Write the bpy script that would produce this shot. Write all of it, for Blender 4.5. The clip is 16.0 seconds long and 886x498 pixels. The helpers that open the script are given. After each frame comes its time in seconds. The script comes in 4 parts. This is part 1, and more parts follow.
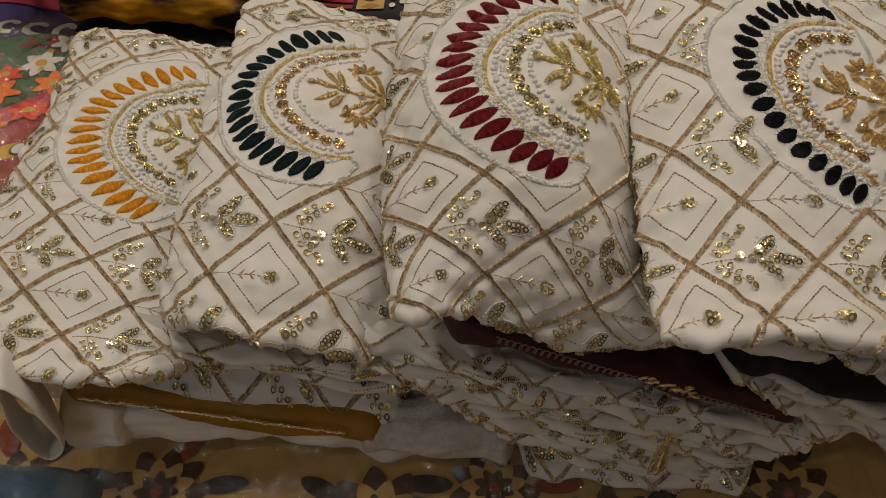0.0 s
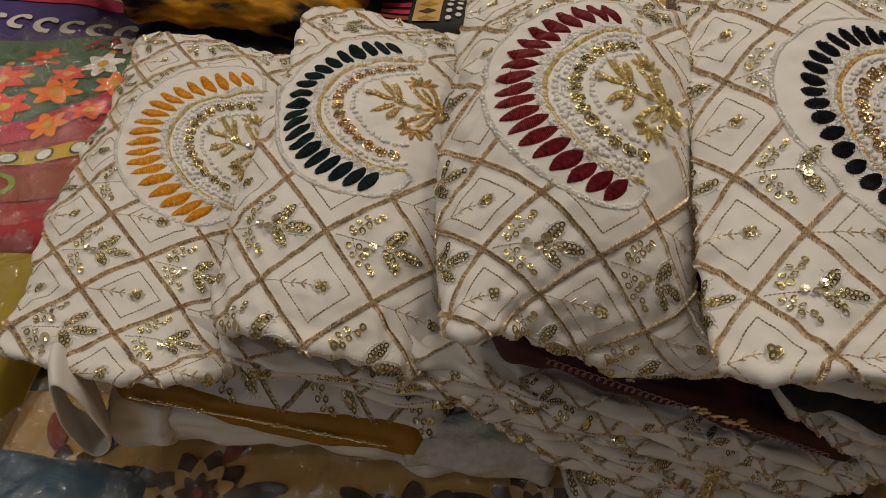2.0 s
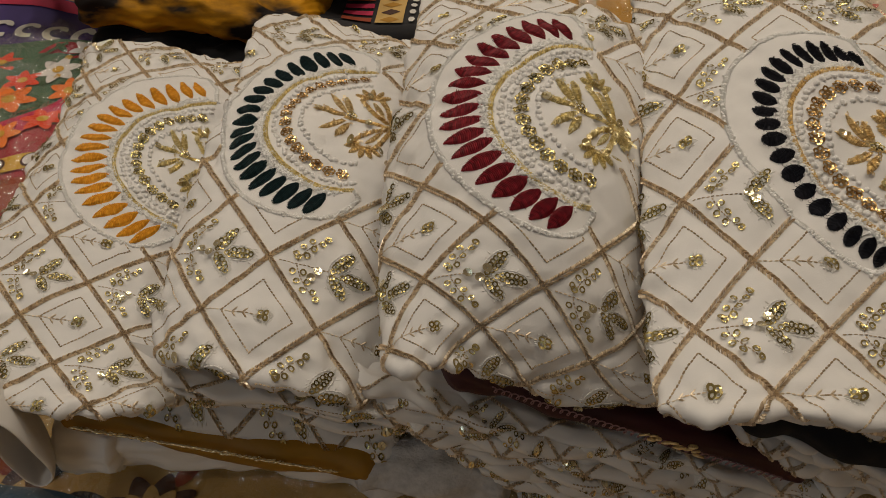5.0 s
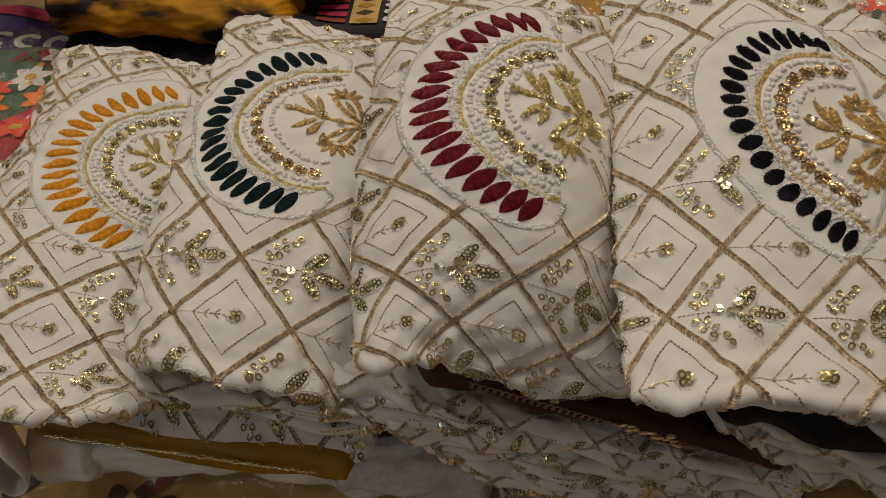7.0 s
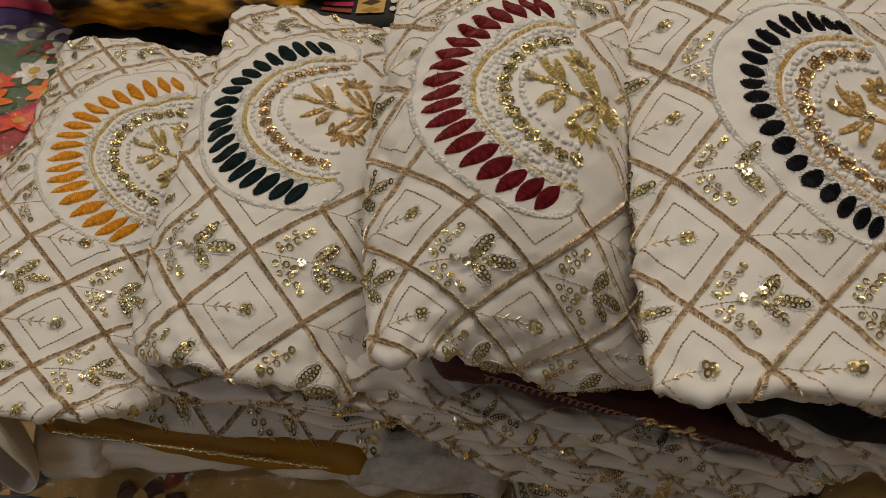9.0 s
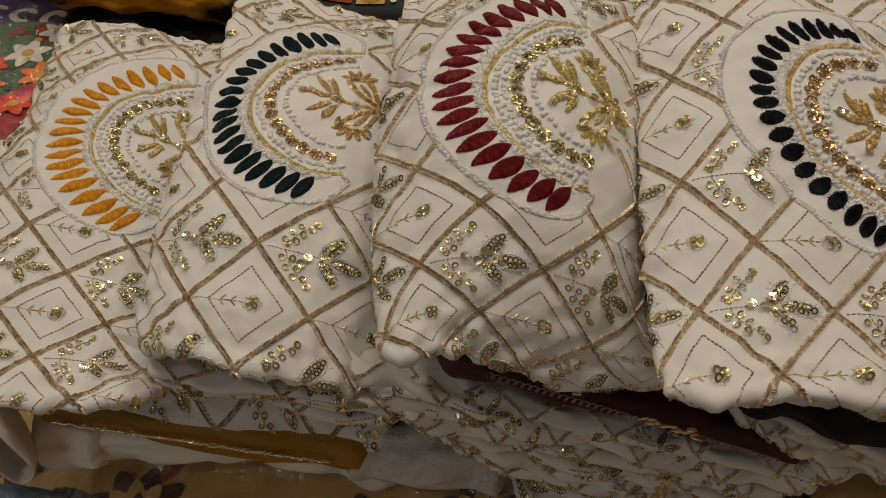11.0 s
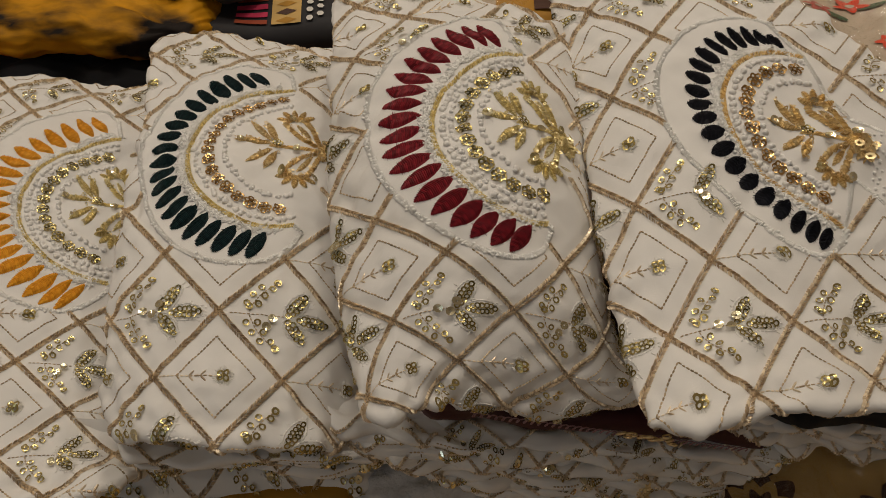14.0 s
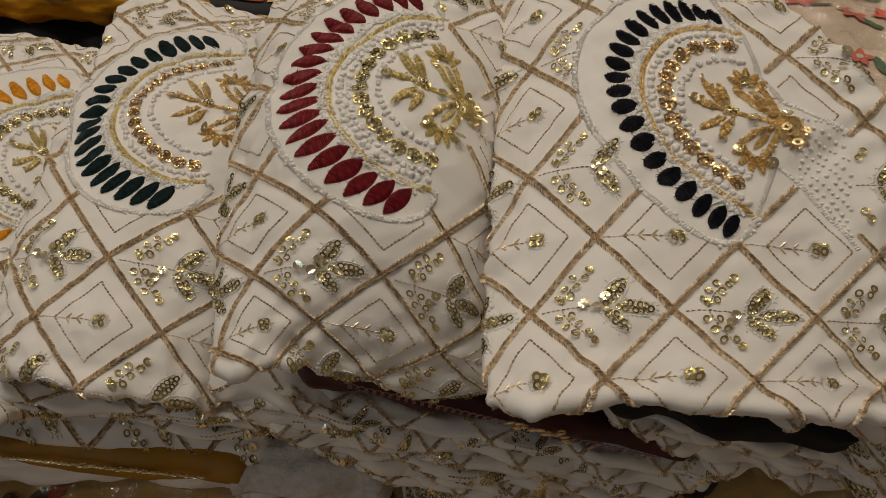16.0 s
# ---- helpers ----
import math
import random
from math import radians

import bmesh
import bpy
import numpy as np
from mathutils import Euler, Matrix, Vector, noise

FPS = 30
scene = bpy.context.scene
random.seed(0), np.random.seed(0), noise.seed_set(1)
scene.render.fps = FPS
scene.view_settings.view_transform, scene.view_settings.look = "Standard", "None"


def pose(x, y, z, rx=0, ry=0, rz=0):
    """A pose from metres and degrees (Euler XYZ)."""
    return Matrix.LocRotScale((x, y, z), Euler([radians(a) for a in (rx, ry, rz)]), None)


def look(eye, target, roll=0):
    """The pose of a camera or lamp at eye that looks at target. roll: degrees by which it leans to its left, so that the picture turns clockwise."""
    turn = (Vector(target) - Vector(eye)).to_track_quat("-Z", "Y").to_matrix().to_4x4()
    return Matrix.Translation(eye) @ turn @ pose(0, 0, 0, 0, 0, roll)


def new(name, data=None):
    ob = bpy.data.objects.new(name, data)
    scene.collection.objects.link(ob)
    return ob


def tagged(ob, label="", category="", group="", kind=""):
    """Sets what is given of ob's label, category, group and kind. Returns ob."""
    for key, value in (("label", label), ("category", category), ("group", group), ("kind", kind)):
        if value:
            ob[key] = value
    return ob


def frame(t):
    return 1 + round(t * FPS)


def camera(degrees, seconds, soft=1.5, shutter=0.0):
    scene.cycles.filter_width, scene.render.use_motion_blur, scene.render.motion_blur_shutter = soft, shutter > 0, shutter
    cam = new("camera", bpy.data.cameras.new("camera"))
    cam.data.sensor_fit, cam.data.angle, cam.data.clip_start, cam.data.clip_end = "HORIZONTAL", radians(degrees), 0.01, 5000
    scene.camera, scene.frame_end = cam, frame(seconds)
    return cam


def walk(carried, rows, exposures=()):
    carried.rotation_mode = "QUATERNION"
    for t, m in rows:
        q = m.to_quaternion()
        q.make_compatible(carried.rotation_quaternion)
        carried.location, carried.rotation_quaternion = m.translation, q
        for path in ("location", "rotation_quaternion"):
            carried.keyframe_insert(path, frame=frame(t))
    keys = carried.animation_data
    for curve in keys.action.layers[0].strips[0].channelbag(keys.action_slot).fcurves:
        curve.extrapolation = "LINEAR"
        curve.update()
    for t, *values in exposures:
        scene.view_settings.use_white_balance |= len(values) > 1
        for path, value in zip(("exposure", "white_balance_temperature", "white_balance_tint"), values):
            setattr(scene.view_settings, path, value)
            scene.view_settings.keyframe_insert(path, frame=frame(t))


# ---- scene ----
# ---------------------------------------------------------------- camera
cam = camera(60.4, 16.0, soft=0.9)
METRES, EYE, TILT = 0.65, 0.57, -45.0
ROWS = [
    (0.0, 0.0, 0.0, 0.0, -0.0, 0.0, 0.0),
    (0.5, 0.0106, -0.0351, 0.0097, 1.1, 0.46, -0.78),
    (1.0, -0.0157, -0.0102, 0.0022, 1.73, 0.55, -1.35),
    (1.5, -0.0112, -0.0082, 0.016, 2.24, 0.79, -1.96),
    (2.0, -0.0168, 0.0048, 0.0065, 2.71, 0.66, -2.58),
    (2.5, -0.0158, 0.0255, 0.0163, 2.88, 0.21, -2.79),
    (3.0, 0.0107, 0.0401, 0.014, 2.67, -0.28, -2.5),
    (3.5, 0.0431, 0.0429, 0.0252, 2.56, -0.72, -2.19),
    (4.0, 0.0273, 0.0355, 0.0437, 2.47, -0.79, -2.09),
    (6.5, 0.0314, 0.0223, 0.0542, 1.28, -0.36, -1.24),
    (7.0, 0.0445, 0.0297, 0.0448, 1.27, -0.36, -0.56),
    (7.5, 0.058, 0.0229, 0.0452, 1.25, -0.39, -0.0),
    (8.0, 0.0532, 0.0321, 0.0477, 1.22, -0.44, 0.18),
    (8.5, 0.0291, 0.0391, 0.0525, 1.34, -0.68, 0.06),
    (9.0, 0.0343, 0.0446, 0.0406, 1.55, -0.77, -0.17),
    (11.5, -0.0171, 0.0434, 0.0553, -0.45, -2.23, -1.72),
    (12.0, -0.0494, -0.0295, 0.1411, -1.95, -3.34, 0.11),
    (12.5, -0.0403, -0.0334, 0.1461, -3.22, -3.95, 1.44),
    (13.0, -0.0592, 0.0242, 0.1419, -4.54, -4.11, 2.56),
    (13.5, -0.0539, 0.0525, 0.1227, -5.75, -3.95, 4.04),
    (14.0, -0.0267, 0.0484, 0.1201, -5.73, -3.83, 5.09),
    (14.5, 0.1171, 0.0382, 0.0951, -3.98, -3.4, 4.34),
    (15.0, 0.2046, 0.0509, 0.07, -1.38, -2.69, 2.26),
    (15.5, 0.2002, 0.0538, 0.05, 0.79, -2.29, 0.56),
    (16.0, 0.155, 0.0701, 0.0615, 0.61, -2.26, 0.94),
]
walk(cam, [(t, pose(0, 0, EYE, TILT, 0, 0) @ pose(METRES * x, METRES * y, METRES * z, 90 + pitch, roll, yaw)) for t, x, y, z, yaw, pitch, roll in ROWS],
     exposures=[(0.0, 0.0), (16.0, 0.0)])

# ---------------------------------------------------------------- light
world = bpy.data.worlds.new("world")
scene.world = world
world.use_nodes = True
world.node_tree.nodes["Background"].inputs[0].default_value = (1.0, 0.9, 0.78, 1)
world.node_tree.nodes["Background"].inputs[1].default_value = 0.05


def lamp(x, y, z, watts, size, colour):
    data = bpy.data.lights.new("ceiling_lamp", "AREA")
    data.shape, data.size, data.energy, data.color = "DISK", size, watts, colour
    ob = new("ceiling_lamp", data)
    ob.matrix_world = look((x, y, z), (x * 0.7, 0.5 + (y - 0.5) * 0.7, 0))
    return ob


WARM = (1.0, 0.89, 0.745)
for lx, ly, w in ((-0.9, 0.8, 8), (0.6, 1.3, 9.5), (1.5, 0.9, 6), (0.05, 0.60, 7.5), (-1.9, 1.7, 8), (0.3, 2.5, 8), (-0.9, -0.6, 3)):
    lamp(lx, ly, 2.55, w, 0.26, WARM)
# added cool fill disc, standing in for unseen daylight from the shop's front
lamp(-1.3, -1.7, 1.6, 4.5, 1.0, (0.62, 0.81, 1.0))

# ---------------------------------------------------------------- materials
def material(name, colour, rough=0.6, metal=0.0, vary=0.12, scale=60.0, bump=0.0, bump_scale=900.0, tint=None, sheen=0.0, coat=0.0, transmission=0.0):
    m = bpy.data.materials.new(name)
    m.use_nodes = True
    nt = m.node_tree
    n, l = nt.nodes, nt.links
    b = n["Principled BSDF"]
    co = n.new("ShaderNodeTexCoord")
    tex = n.new("ShaderNodeTexNoise")
    tex.inputs["Scale"].default_value, tex.inputs["Detail"].default_value = scale, 5
    l.new(co.outputs["Object"], tex.inputs["Vector"])
    ramp = n.new("ShaderNodeValToRGB")
    dark = tint or tuple(c * (1 - 2 * vary) for c in colour)
    ramp.color_ramp.elements[0].position, ramp.color_ramp.elements[1].position = 0.3, 0.65
    ramp.color_ramp.elements[0].color, ramp.color_ramp.elements[1].color = (*dark, 1), (*colour, 1)
    l.new(tex.outputs["Fac"], ramp.inputs["Fac"])
    l.new(ramp.outputs["Color"], b.inputs["Base Color"])
    b.inputs["Roughness"].default_value, b.inputs["Metallic"].default_value = rough, metal
    b.inputs["Sheen Weight"].default_value, b.inputs["Coat Weight"].default_value = sheen, coat
    b.inputs["Transmission Weight"].default_value = transmission
    if bump:
        fine = n.new("ShaderNodeTexNoise")
        fine.inputs["Scale"].default_value, fine.inputs["Detail"].default_value = bump_scale, 3
        l.new(co.outputs["Object"], fine.inputs["Vector"])
        bp = n.new("ShaderNodeBump")
        bp.inputs["Strength"].default_value, bp.inputs["Distance"].default_value = bump, 0.002
        l.new(fine.outputs["Fac"], bp.inputs["Height"])
        l.new(bp.outputs["Normal"], b.inputs["Normal"])
    return m


def island_metal(name, dark, light, rough, metal=1.0):
    """A metal whose colour differs from piece to piece of one mesh."""
    m = bpy.data.materials.new(name)
    m.use_nodes = True
    nt = m.node_tree
    n, l = nt.nodes, nt.links
    b = n["Principled BSDF"]
    geo = n.new("ShaderNodeNewGeometry")
    ramp = n.new("ShaderNodeValToRGB")
    ramp.color_ramp.elements[0].color, ramp.color_ramp.elements[1].color = (*dark, 1), (*light, 1)
    l.new(geo.outputs["Random Per Island"], ramp.inputs["Fac"])
    l.new(ramp.outputs["Color"], b.inputs["Base Color"])
    b.inputs["Roughness"].default_value, b.inputs["Metallic"].default_value = rough, metal
    b.inputs["Specular IOR Level"].default_value = 0.25
    return m


CLOTH = material("white_crepe", (0.76, 0.73, 0.69), 0.75, vary=0.03, scale=14, bump=0.2, bump_scale=2000, sheen=0.25)
WHITE_THREAD = island_metal("white_thread", (0.66, 0.63, 0.58), (0.84, 0.81, 0.76), 0.55, metal=0.0)
GOLD_CORD = island_metal("gold_thread", (0.46, 0.34, 0.215), (1.0, 0.87, 0.66), 0.36, metal=0.4)
GOLD_RICH = island_metal("bright_gold_thread", (0.55, 0.37, 0.15), (1.0, 0.82, 0.47), 0.34, metal=0.55)
GOLD_PALE = island_metal("pale_gold_thread", (0.58, 0.46, 0.19), (1.0, 0.88, 0.52), 0.34, metal=0.55)
THIN = island_metal("brown_gold_thread", (0.26, 0.19, 0.11), (0.66, 0.51, 0.33), 0.45, metal=0.3)
SEQUIN = island_metal("gold_sequin", (0.66, 0.56, 0.28), (0.96, 0.90, 0.68), 0.20, metal=0.85)
RINGLET = island_metal("antique_gold_sequin", (0.20, 0.16, 0.055), (0.78, 0.64, 0.28), 0.27, metal=0.8)
SEQUIN_WARM = island_metal("copper_gold_sequin", (0.42, 0.25, 0.09), (0.80, 0.55, 0.24), 0.24, metal=0.8)
COTTON = material("white_cotton", (0.88, 0.86, 0.82), 0.8, vary=0.05, scale=300, bump=0.3, bump_scale=2600)
PEARL = material("pearl_bead", (0.84, 0.81, 0.77), 0.55, vary=0.06, scale=400, bump=0.3, bump_scale=3000)
PETAL_YELLOW = island_metal("yellow_silk", (0.62, 0.25, 0.012), (0.80, 0.38, 0.03), 0.6, metal=0.0)
PETAL_GREEN = island_metal("green_silk", (0.002, 0.010, 0.012), (0.007, 0.028, 0.030), 0.55, metal=0.0)
PETAL_RED = island_metal("maroon_silk", (0.10, 0.004, 0.008), (0.28, 0.016, 0.026), 0.55, metal=0.0)
PETAL_BLACK = island_metal("black_silk", (0.006, 0.006, 0.009), (0.02, 0.02, 0.028), 0.6, metal=0.0)

# ---------------------------------------------------------------- building helpers
def part(name, verts, faces, mat, parent=None, label="", smooth=True):
    me = bpy.data.meshes.new(name)
    me.from_pydata(np.asarray(verts).tolist(), [], np.asarray(faces).tolist() if not isinstance(faces, list) else faces)
    me.materials.append(mat)
    if smooth:
        me.shade_smooth()
    me.update()
    ob = new(name, me)
    if parent is not None:
        ob.parent = parent
    return tagged(ob, label=label)


def thing(name, place, label, category, group="", kind=""):
    ob = new(name)
    ob.empty_display_size = 0.02
    ob.location = place
    return tagged(ob, label, category, group, kind)


def under(child, parent):
    """Parents a mesh built in world metres to a thing that stands elsewhere."""
    child.parent = parent
    if parent.parent is None:
        child.matrix_parent_inverse = Matrix.Translation(parent.location).inverted()
    return child


def grid_faces(nu, nv):
    i = np.arange((nu - 1) * (nv - 1))
    a = (i // (nv - 1)) * nv + i % (nv - 1)
    return np.stack([a, a + nv, a + nv + 1, a + 1], 1)


def ripple(p, size, seed):
    """Smooth noise at the points p, about -1 to 1, with folds of that size."""
    rng = np.random.RandomState(abs(int(seed)))
    out = np.zeros(p.shape[:-1])
    for k in range(14):
        d = rng.normal(size=p.shape[-1])
        d *= (2 * math.pi / size) * rng.uniform(0.5, 1.5) / np.linalg.norm(d)
        out += np.sin(p @ d + rng.uniform(0, 6.28))
    return out / 4.0


class Sheet:
    """A cloth over the plane (a, b) in metres, laid in space by a function of arrays."""

    def __init__(self, shape, a0, a1, b0, b1, step=0.0028):
        self.a0, self.b0 = a0, b0
        self.na, self.nb = int((a1 - a0) / step) + 2, int((b1 - b0) / step) + 2
        self.da, self.db = (a1 - a0) / (self.na - 1), (b1 - b0) / (self.nb - 1)
        A, B = np.meshgrid(np.linspace(a0, a1, self.na), np.linspace(b0, b1, self.nb), indexing="ij")
        self.A, self.B = A, B
        self.P = shape(A, B)
        self.frame_up()

    def frame_up(self):
        ta = np.gradient(self.P, self.da, axis=0)
        tb = np.gradient(self.P, self.db, axis=1)
        n = np.cross(ta, tb)
        self.N = n / np.maximum(np.linalg.norm(n, axis=2, keepdims=True), 1e-9)

    def push(self, h):
        self.P = self.P + self.N * h[..., None]
        self.frame_up()

    def at(self, ab, h=0.0):
        ab = np.asarray(ab, float)
        u = np.clip((ab[..., 0] - self.a0) / self.da, 0, self.na - 1.001)
        v = np.clip((ab[..., 1] - self.b0) / self.db, 0, self.nb - 1.001)
        i, j = u.astype(int), v.astype(int)
        fu, fv = (u - i)[..., None], (v - j)[..., None]

        def mix(g):
            return (g[i, j] * (1 - fu) + g[i + 1, j] * fu) * (1 - fv) + (g[i, j + 1] * (1 - fu) + g[i + 1, j + 1] * fu) * fv
        h = np.asarray(h, float)
        return mix(self.P) + mix(self.N) * (h[..., None] if h.ndim else h)

    def mesh(self):
        return self.P.reshape(-1, 3), grid_faces(self.na, self.nb)


class Pile:
    """Collects many small pieces of embroidery into one mesh."""

    def __init__(self, sheet):
        self.s, self.v, self.f, self.n = sheet, [], [], 0

    def add(self, verts, faces):
        """verts: pieces x corners x 3; faces: one piece's faces."""
        k, c = verts.shape[:2]
        if k == 0:
            return
        base = (np.arange(k) * c + self.n)[:, None]
        for fc in faces:
            self.f += (base + np.array(fc)[None]).tolist()
        self.v.append(verts.reshape(-1, 3))
        self.n += k * c

    def stitches(self, p, q, w, h=0.0006, lift=0.0002):
        p, q = np.atleast_2d(p), np.atleast_2d(q)
        if len(p) == 0:
            return
        d = q - p
        side = np.stack([-d[:, 1], d[:, 0]], 1)
        side *= (w / 2) / np.maximum(np.linalg.norm(side, axis=1, keepdims=True), 1e-9)
        pts = np.stack([p, p * 0.75 + q * 0.25 + side, p * 0.25 + q * 0.75 + side, q, p * 0.25 + q * 0.75 - side, p * 0.75 + q * 0.25 - side,
                        p * 0.75 + q * 0.25, p * 0.25 + q * 0.75], 1)
        hh = np.array([lift, lift, lift, lift, lift, lift, lift + h, lift + h])[None].repeat(len(p), 0)
        self.add(self.s.at(pts, hh), [(0, 6, 1), (1, 6, 7, 2), (2, 7, 3), (3, 7, 4), (4, 7, 6, 5), (5, 6, 0)])

    def discs(self, c, r, lift=0.0008, tilt=0.25, hole=0.28, seed=0, cup=0.12, sides=9):
        c = np.atleast_2d(c)
        k = len(c)
        if k == 0:
            return
        rng = np.random.RandomState(abs(int(seed)))
        r = np.broadcast_to(np.asarray(r, float), (k,))
        ang = np.linspace(0, 2 * math.pi, sides, endpoint=False)
        ring = np.stack([np.cos(ang), np.sin(ang)], 1)
        t = rng.normal(0, tilt, (k, 2))
        out, ins = c[:, None] + ring[None] * r[:, None, None], c[:, None] + ring[None] * (r * hole)[:, None, None]
        lean = (ring[None] * t[:, None]).sum(2) * r[:, None]
        base = lift + np.abs(lean).max(1, keepdims=True)
        pts = np.concatenate([out, ins], 1)
        hh = np.concatenate([base + lean, base + lean * hole - cup * r[:, None]], 1)
        n = sides
        self.add(self.s.at(pts, hh), [(i, (i + 1) % n, n + (i + 1) % n, n + i) for i in range(n)])

    def beads(self, c, r, lift=0.0):
        c = np.atleast_2d(c)
        if len(c) == 0:
            return
        r = np.broadcast_to(np.asarray(r, float), (len(c),))
        ang = np.linspace(0, 2 * math.pi, 8, endpoint=False)
        ring = np.stack([np.cos(ang), np.sin(ang)], 1)
        levels = ((1.0, 0.0), (0.85, 0.6), (0.45, 0.95))
        pts = np.concatenate([c[:, None] + ring[None] * (r * k)[:, None, None] for k, _ in levels] + [c[:, None]], 1)
        hh = np.concatenate([np.repeat((lift + r * z)[:, None], 8, 1) for _, z in levels] + [(lift + r * 1.05)[:, None]], 1)
        faces = [(8 * b + i, 8 * b + (i + 1) % 8, 8 * b + 8 + (i + 1) % 8, 8 * b + 8 + i) for b in (0, 1) for i in range(8)]
        faces += [(16 + i, 16 + (i + 1) % 8, 24) for i in range(8)]
        self.add(self.s.at(pts, hh), faces)

    def satin(self, root, tip, width, rows=22, h=0.0016, slant=0.35, seed=0, blunt=1.1, ragged=0.09):
        """A leaf filled with slanted threads, raised along its middle."""
        root, tip = np.asarray(root, float), np.asarray(tip, float)
        d = tip - root
        side = np.array([-d[1], d[0]]) / np.linalg.norm(d)
        rng = np.random.RandomState(abs(int(seed)))
        s = np.linspace(0.02, 0.98, rows)
        half = width / 2 * (4 * s * (1 - s)) ** blunt * (1 + rng.normal(0, ragged, rows))
        # under-padding
        n = 9
        ss = np.linspace(0, 1, n)
        hw = width / 2 * 0.93 * (4 * ss * (1 - ss)) ** blunt
        across = np.array([-1, -0.55, 0, 0.55, 1])
        pts = root + ss[:, None, None] * d + across[None, :, None] * hw[:, None, None] * side
        hh = h * 0.7 * (1 - across[None] ** 2) * np.minimum(1, hw / (width * 0.25))[:, None] + 0.0001
        self.add(self.s.at(pts.reshape(1, -1, 2), hh.reshape(1, -1)), grid_faces(n, 5).tolist())
        for sign in (-1, 1):
            mid = root + s[:, None] * d
            end = root + np.clip(s + slant * 0.12, 0, 1)[:, None] * d + sign * half[:, None] * side
            w = np.linalg.norm(d) / rows * 1.02
            v = end - mid
            sd = np.stack([-v[:, 1], v[:, 0]], 1)
            sd *= (w / 2) / np.maximum(np.linalg.norm(sd, axis=1, keepdims=True), 1e-9)
            quad = np.stack([mid + sd, mid - sd, (mid + end) / 2 + sd, (mid + end) / 2 - sd, end, mid, (mid + end) / 2], 1)
            up = np.minimum(1, half / (width * 0.25))[:, None]
            hq = np.stack([np.full(rows, h), np.full(rows, h), np.full(rows, h * 0.75), np.full(rows, h * 0.75), np.full(rows, 0.0001),
                           np.full(rows, h + 0.0006), np.full(rows, h * 0.75 + 0.0006)], 1) * up + 0.0002
            self.add(self.s.at(quad, hq), [(0, 5, 6, 2), (5, 1, 3, 6), (2, 6, 4), (6, 3, 4)])

    def pieces(self):
        return [v for block in self.v for v in block.reshape(-1, 18, 3)]

    def part(self, name, mat, parent, label="", smooth=False, kind=""):
        if not self.n:
            return None
        ob = tagged(part(name, np.concatenate(self.v), self.f, mat, None, label, smooth), kind=kind)
        return under(ob, parent) if parent is not None else ob

# ---------------------------------------------------------------- setting
def box(name, lo, hi, mat, label, kind="structure"):
    lo, hi = np.array(lo), np.array(hi)
    v = [[(lo, hi)[i][0], (lo, hi)[j][1], (lo, hi)[k][2]] for i in (0, 1) for j in (0, 1) for k in (0, 1)]
    f = [(0, 1, 3, 2), (4, 6, 7, 5), (0, 4, 5, 1), (2, 3, 7, 6), (0, 2, 6, 4), (1, 5, 7, 3)]
    return tagged(part(name, v, f, mat, smooth=False), label, kind=kind)


PLASTER = material("painted_plaster", (0.62, 0.54, 0.44), 0.85, vary=0.05, scale=3, bump=0.1, bump_scale=80)
WOOD = material("table_wood", (0.26, 0.15, 0.075), 0.5, vary=0.2, scale=25, bump=0.1, bump_scale=120)
FLOOR = material("floor_tile", (0.30, 0.26, 0.21), 0.4, vary=0.1, scale=4)
box("wall_north", (-3, 3.4, -0.8), (3, 3.5, 2.7), PLASTER, "plain cream shop wall")
box("wall_south", (-3, -2.6, -0.8), (3, -2.5, 2.7), PLASTER, "plain cream shop wall")
box("wall_west", (-3.1, -2.6, -0.8), (-3, 3.5, 2.7), PLASTER, "plain cream shop wall")
box("wall_east", (3, -2.6, -0.8), (3.1, 3.5, 2.7), PLASTER, "plain cream shop wall")
box("ceiling", (-3.1, -2.6, 2.7), (3.1, 3.5, 2.8), PLASTER, "plain shop ceiling")
box("floor", (-3.1, -2.6, -0.85), (3.1, 3.5, -0.8), FLOOR, "plain tiled shop floor")
table = thing("display_table", (0, 0.6, -0.8), "brown wooden display table under the garments", "table")
under(box("tabletop", (-1.3, 0.02, -0.045), (1.5, 1.75, -0.005), WOOD, "", ""), table)
for lx in (-1.2, 1.4):
    for ly in (0.1, 1.65):
        under(box("leg", (lx - 0.03, ly - 0.03, -0.8), (lx + 0.03, ly + 0.03, -0.045), WOOD, "", ""), table)

# ---------------------------------------------------------------- embroidery
def along(points, gap):
    """Evenly spaced places on a line of points, with the way it runs there."""
    points = np.asarray(points, float)
    seg = np.linalg.norm(np.diff(points, axis=0), axis=1)
    s = np.concatenate([[0], np.cumsum(seg)])
    at = np.arange(gap / 2, s[-1], gap)
    p = np.stack([np.interp(at, s, points[:, k]) for k in (0, 1)], 1)
    q = np.stack([np.interp(np.minimum(at + gap * 0.2, s[-1]), s, points[:, k]) - np.interp(np.maximum(at - gap * 0.2, 0), s, points[:, k]) for k in (0, 1)], 1)
    return p, q / np.maximum(np.linalg.norm(q, axis=1, keepdims=True), 1e-9)


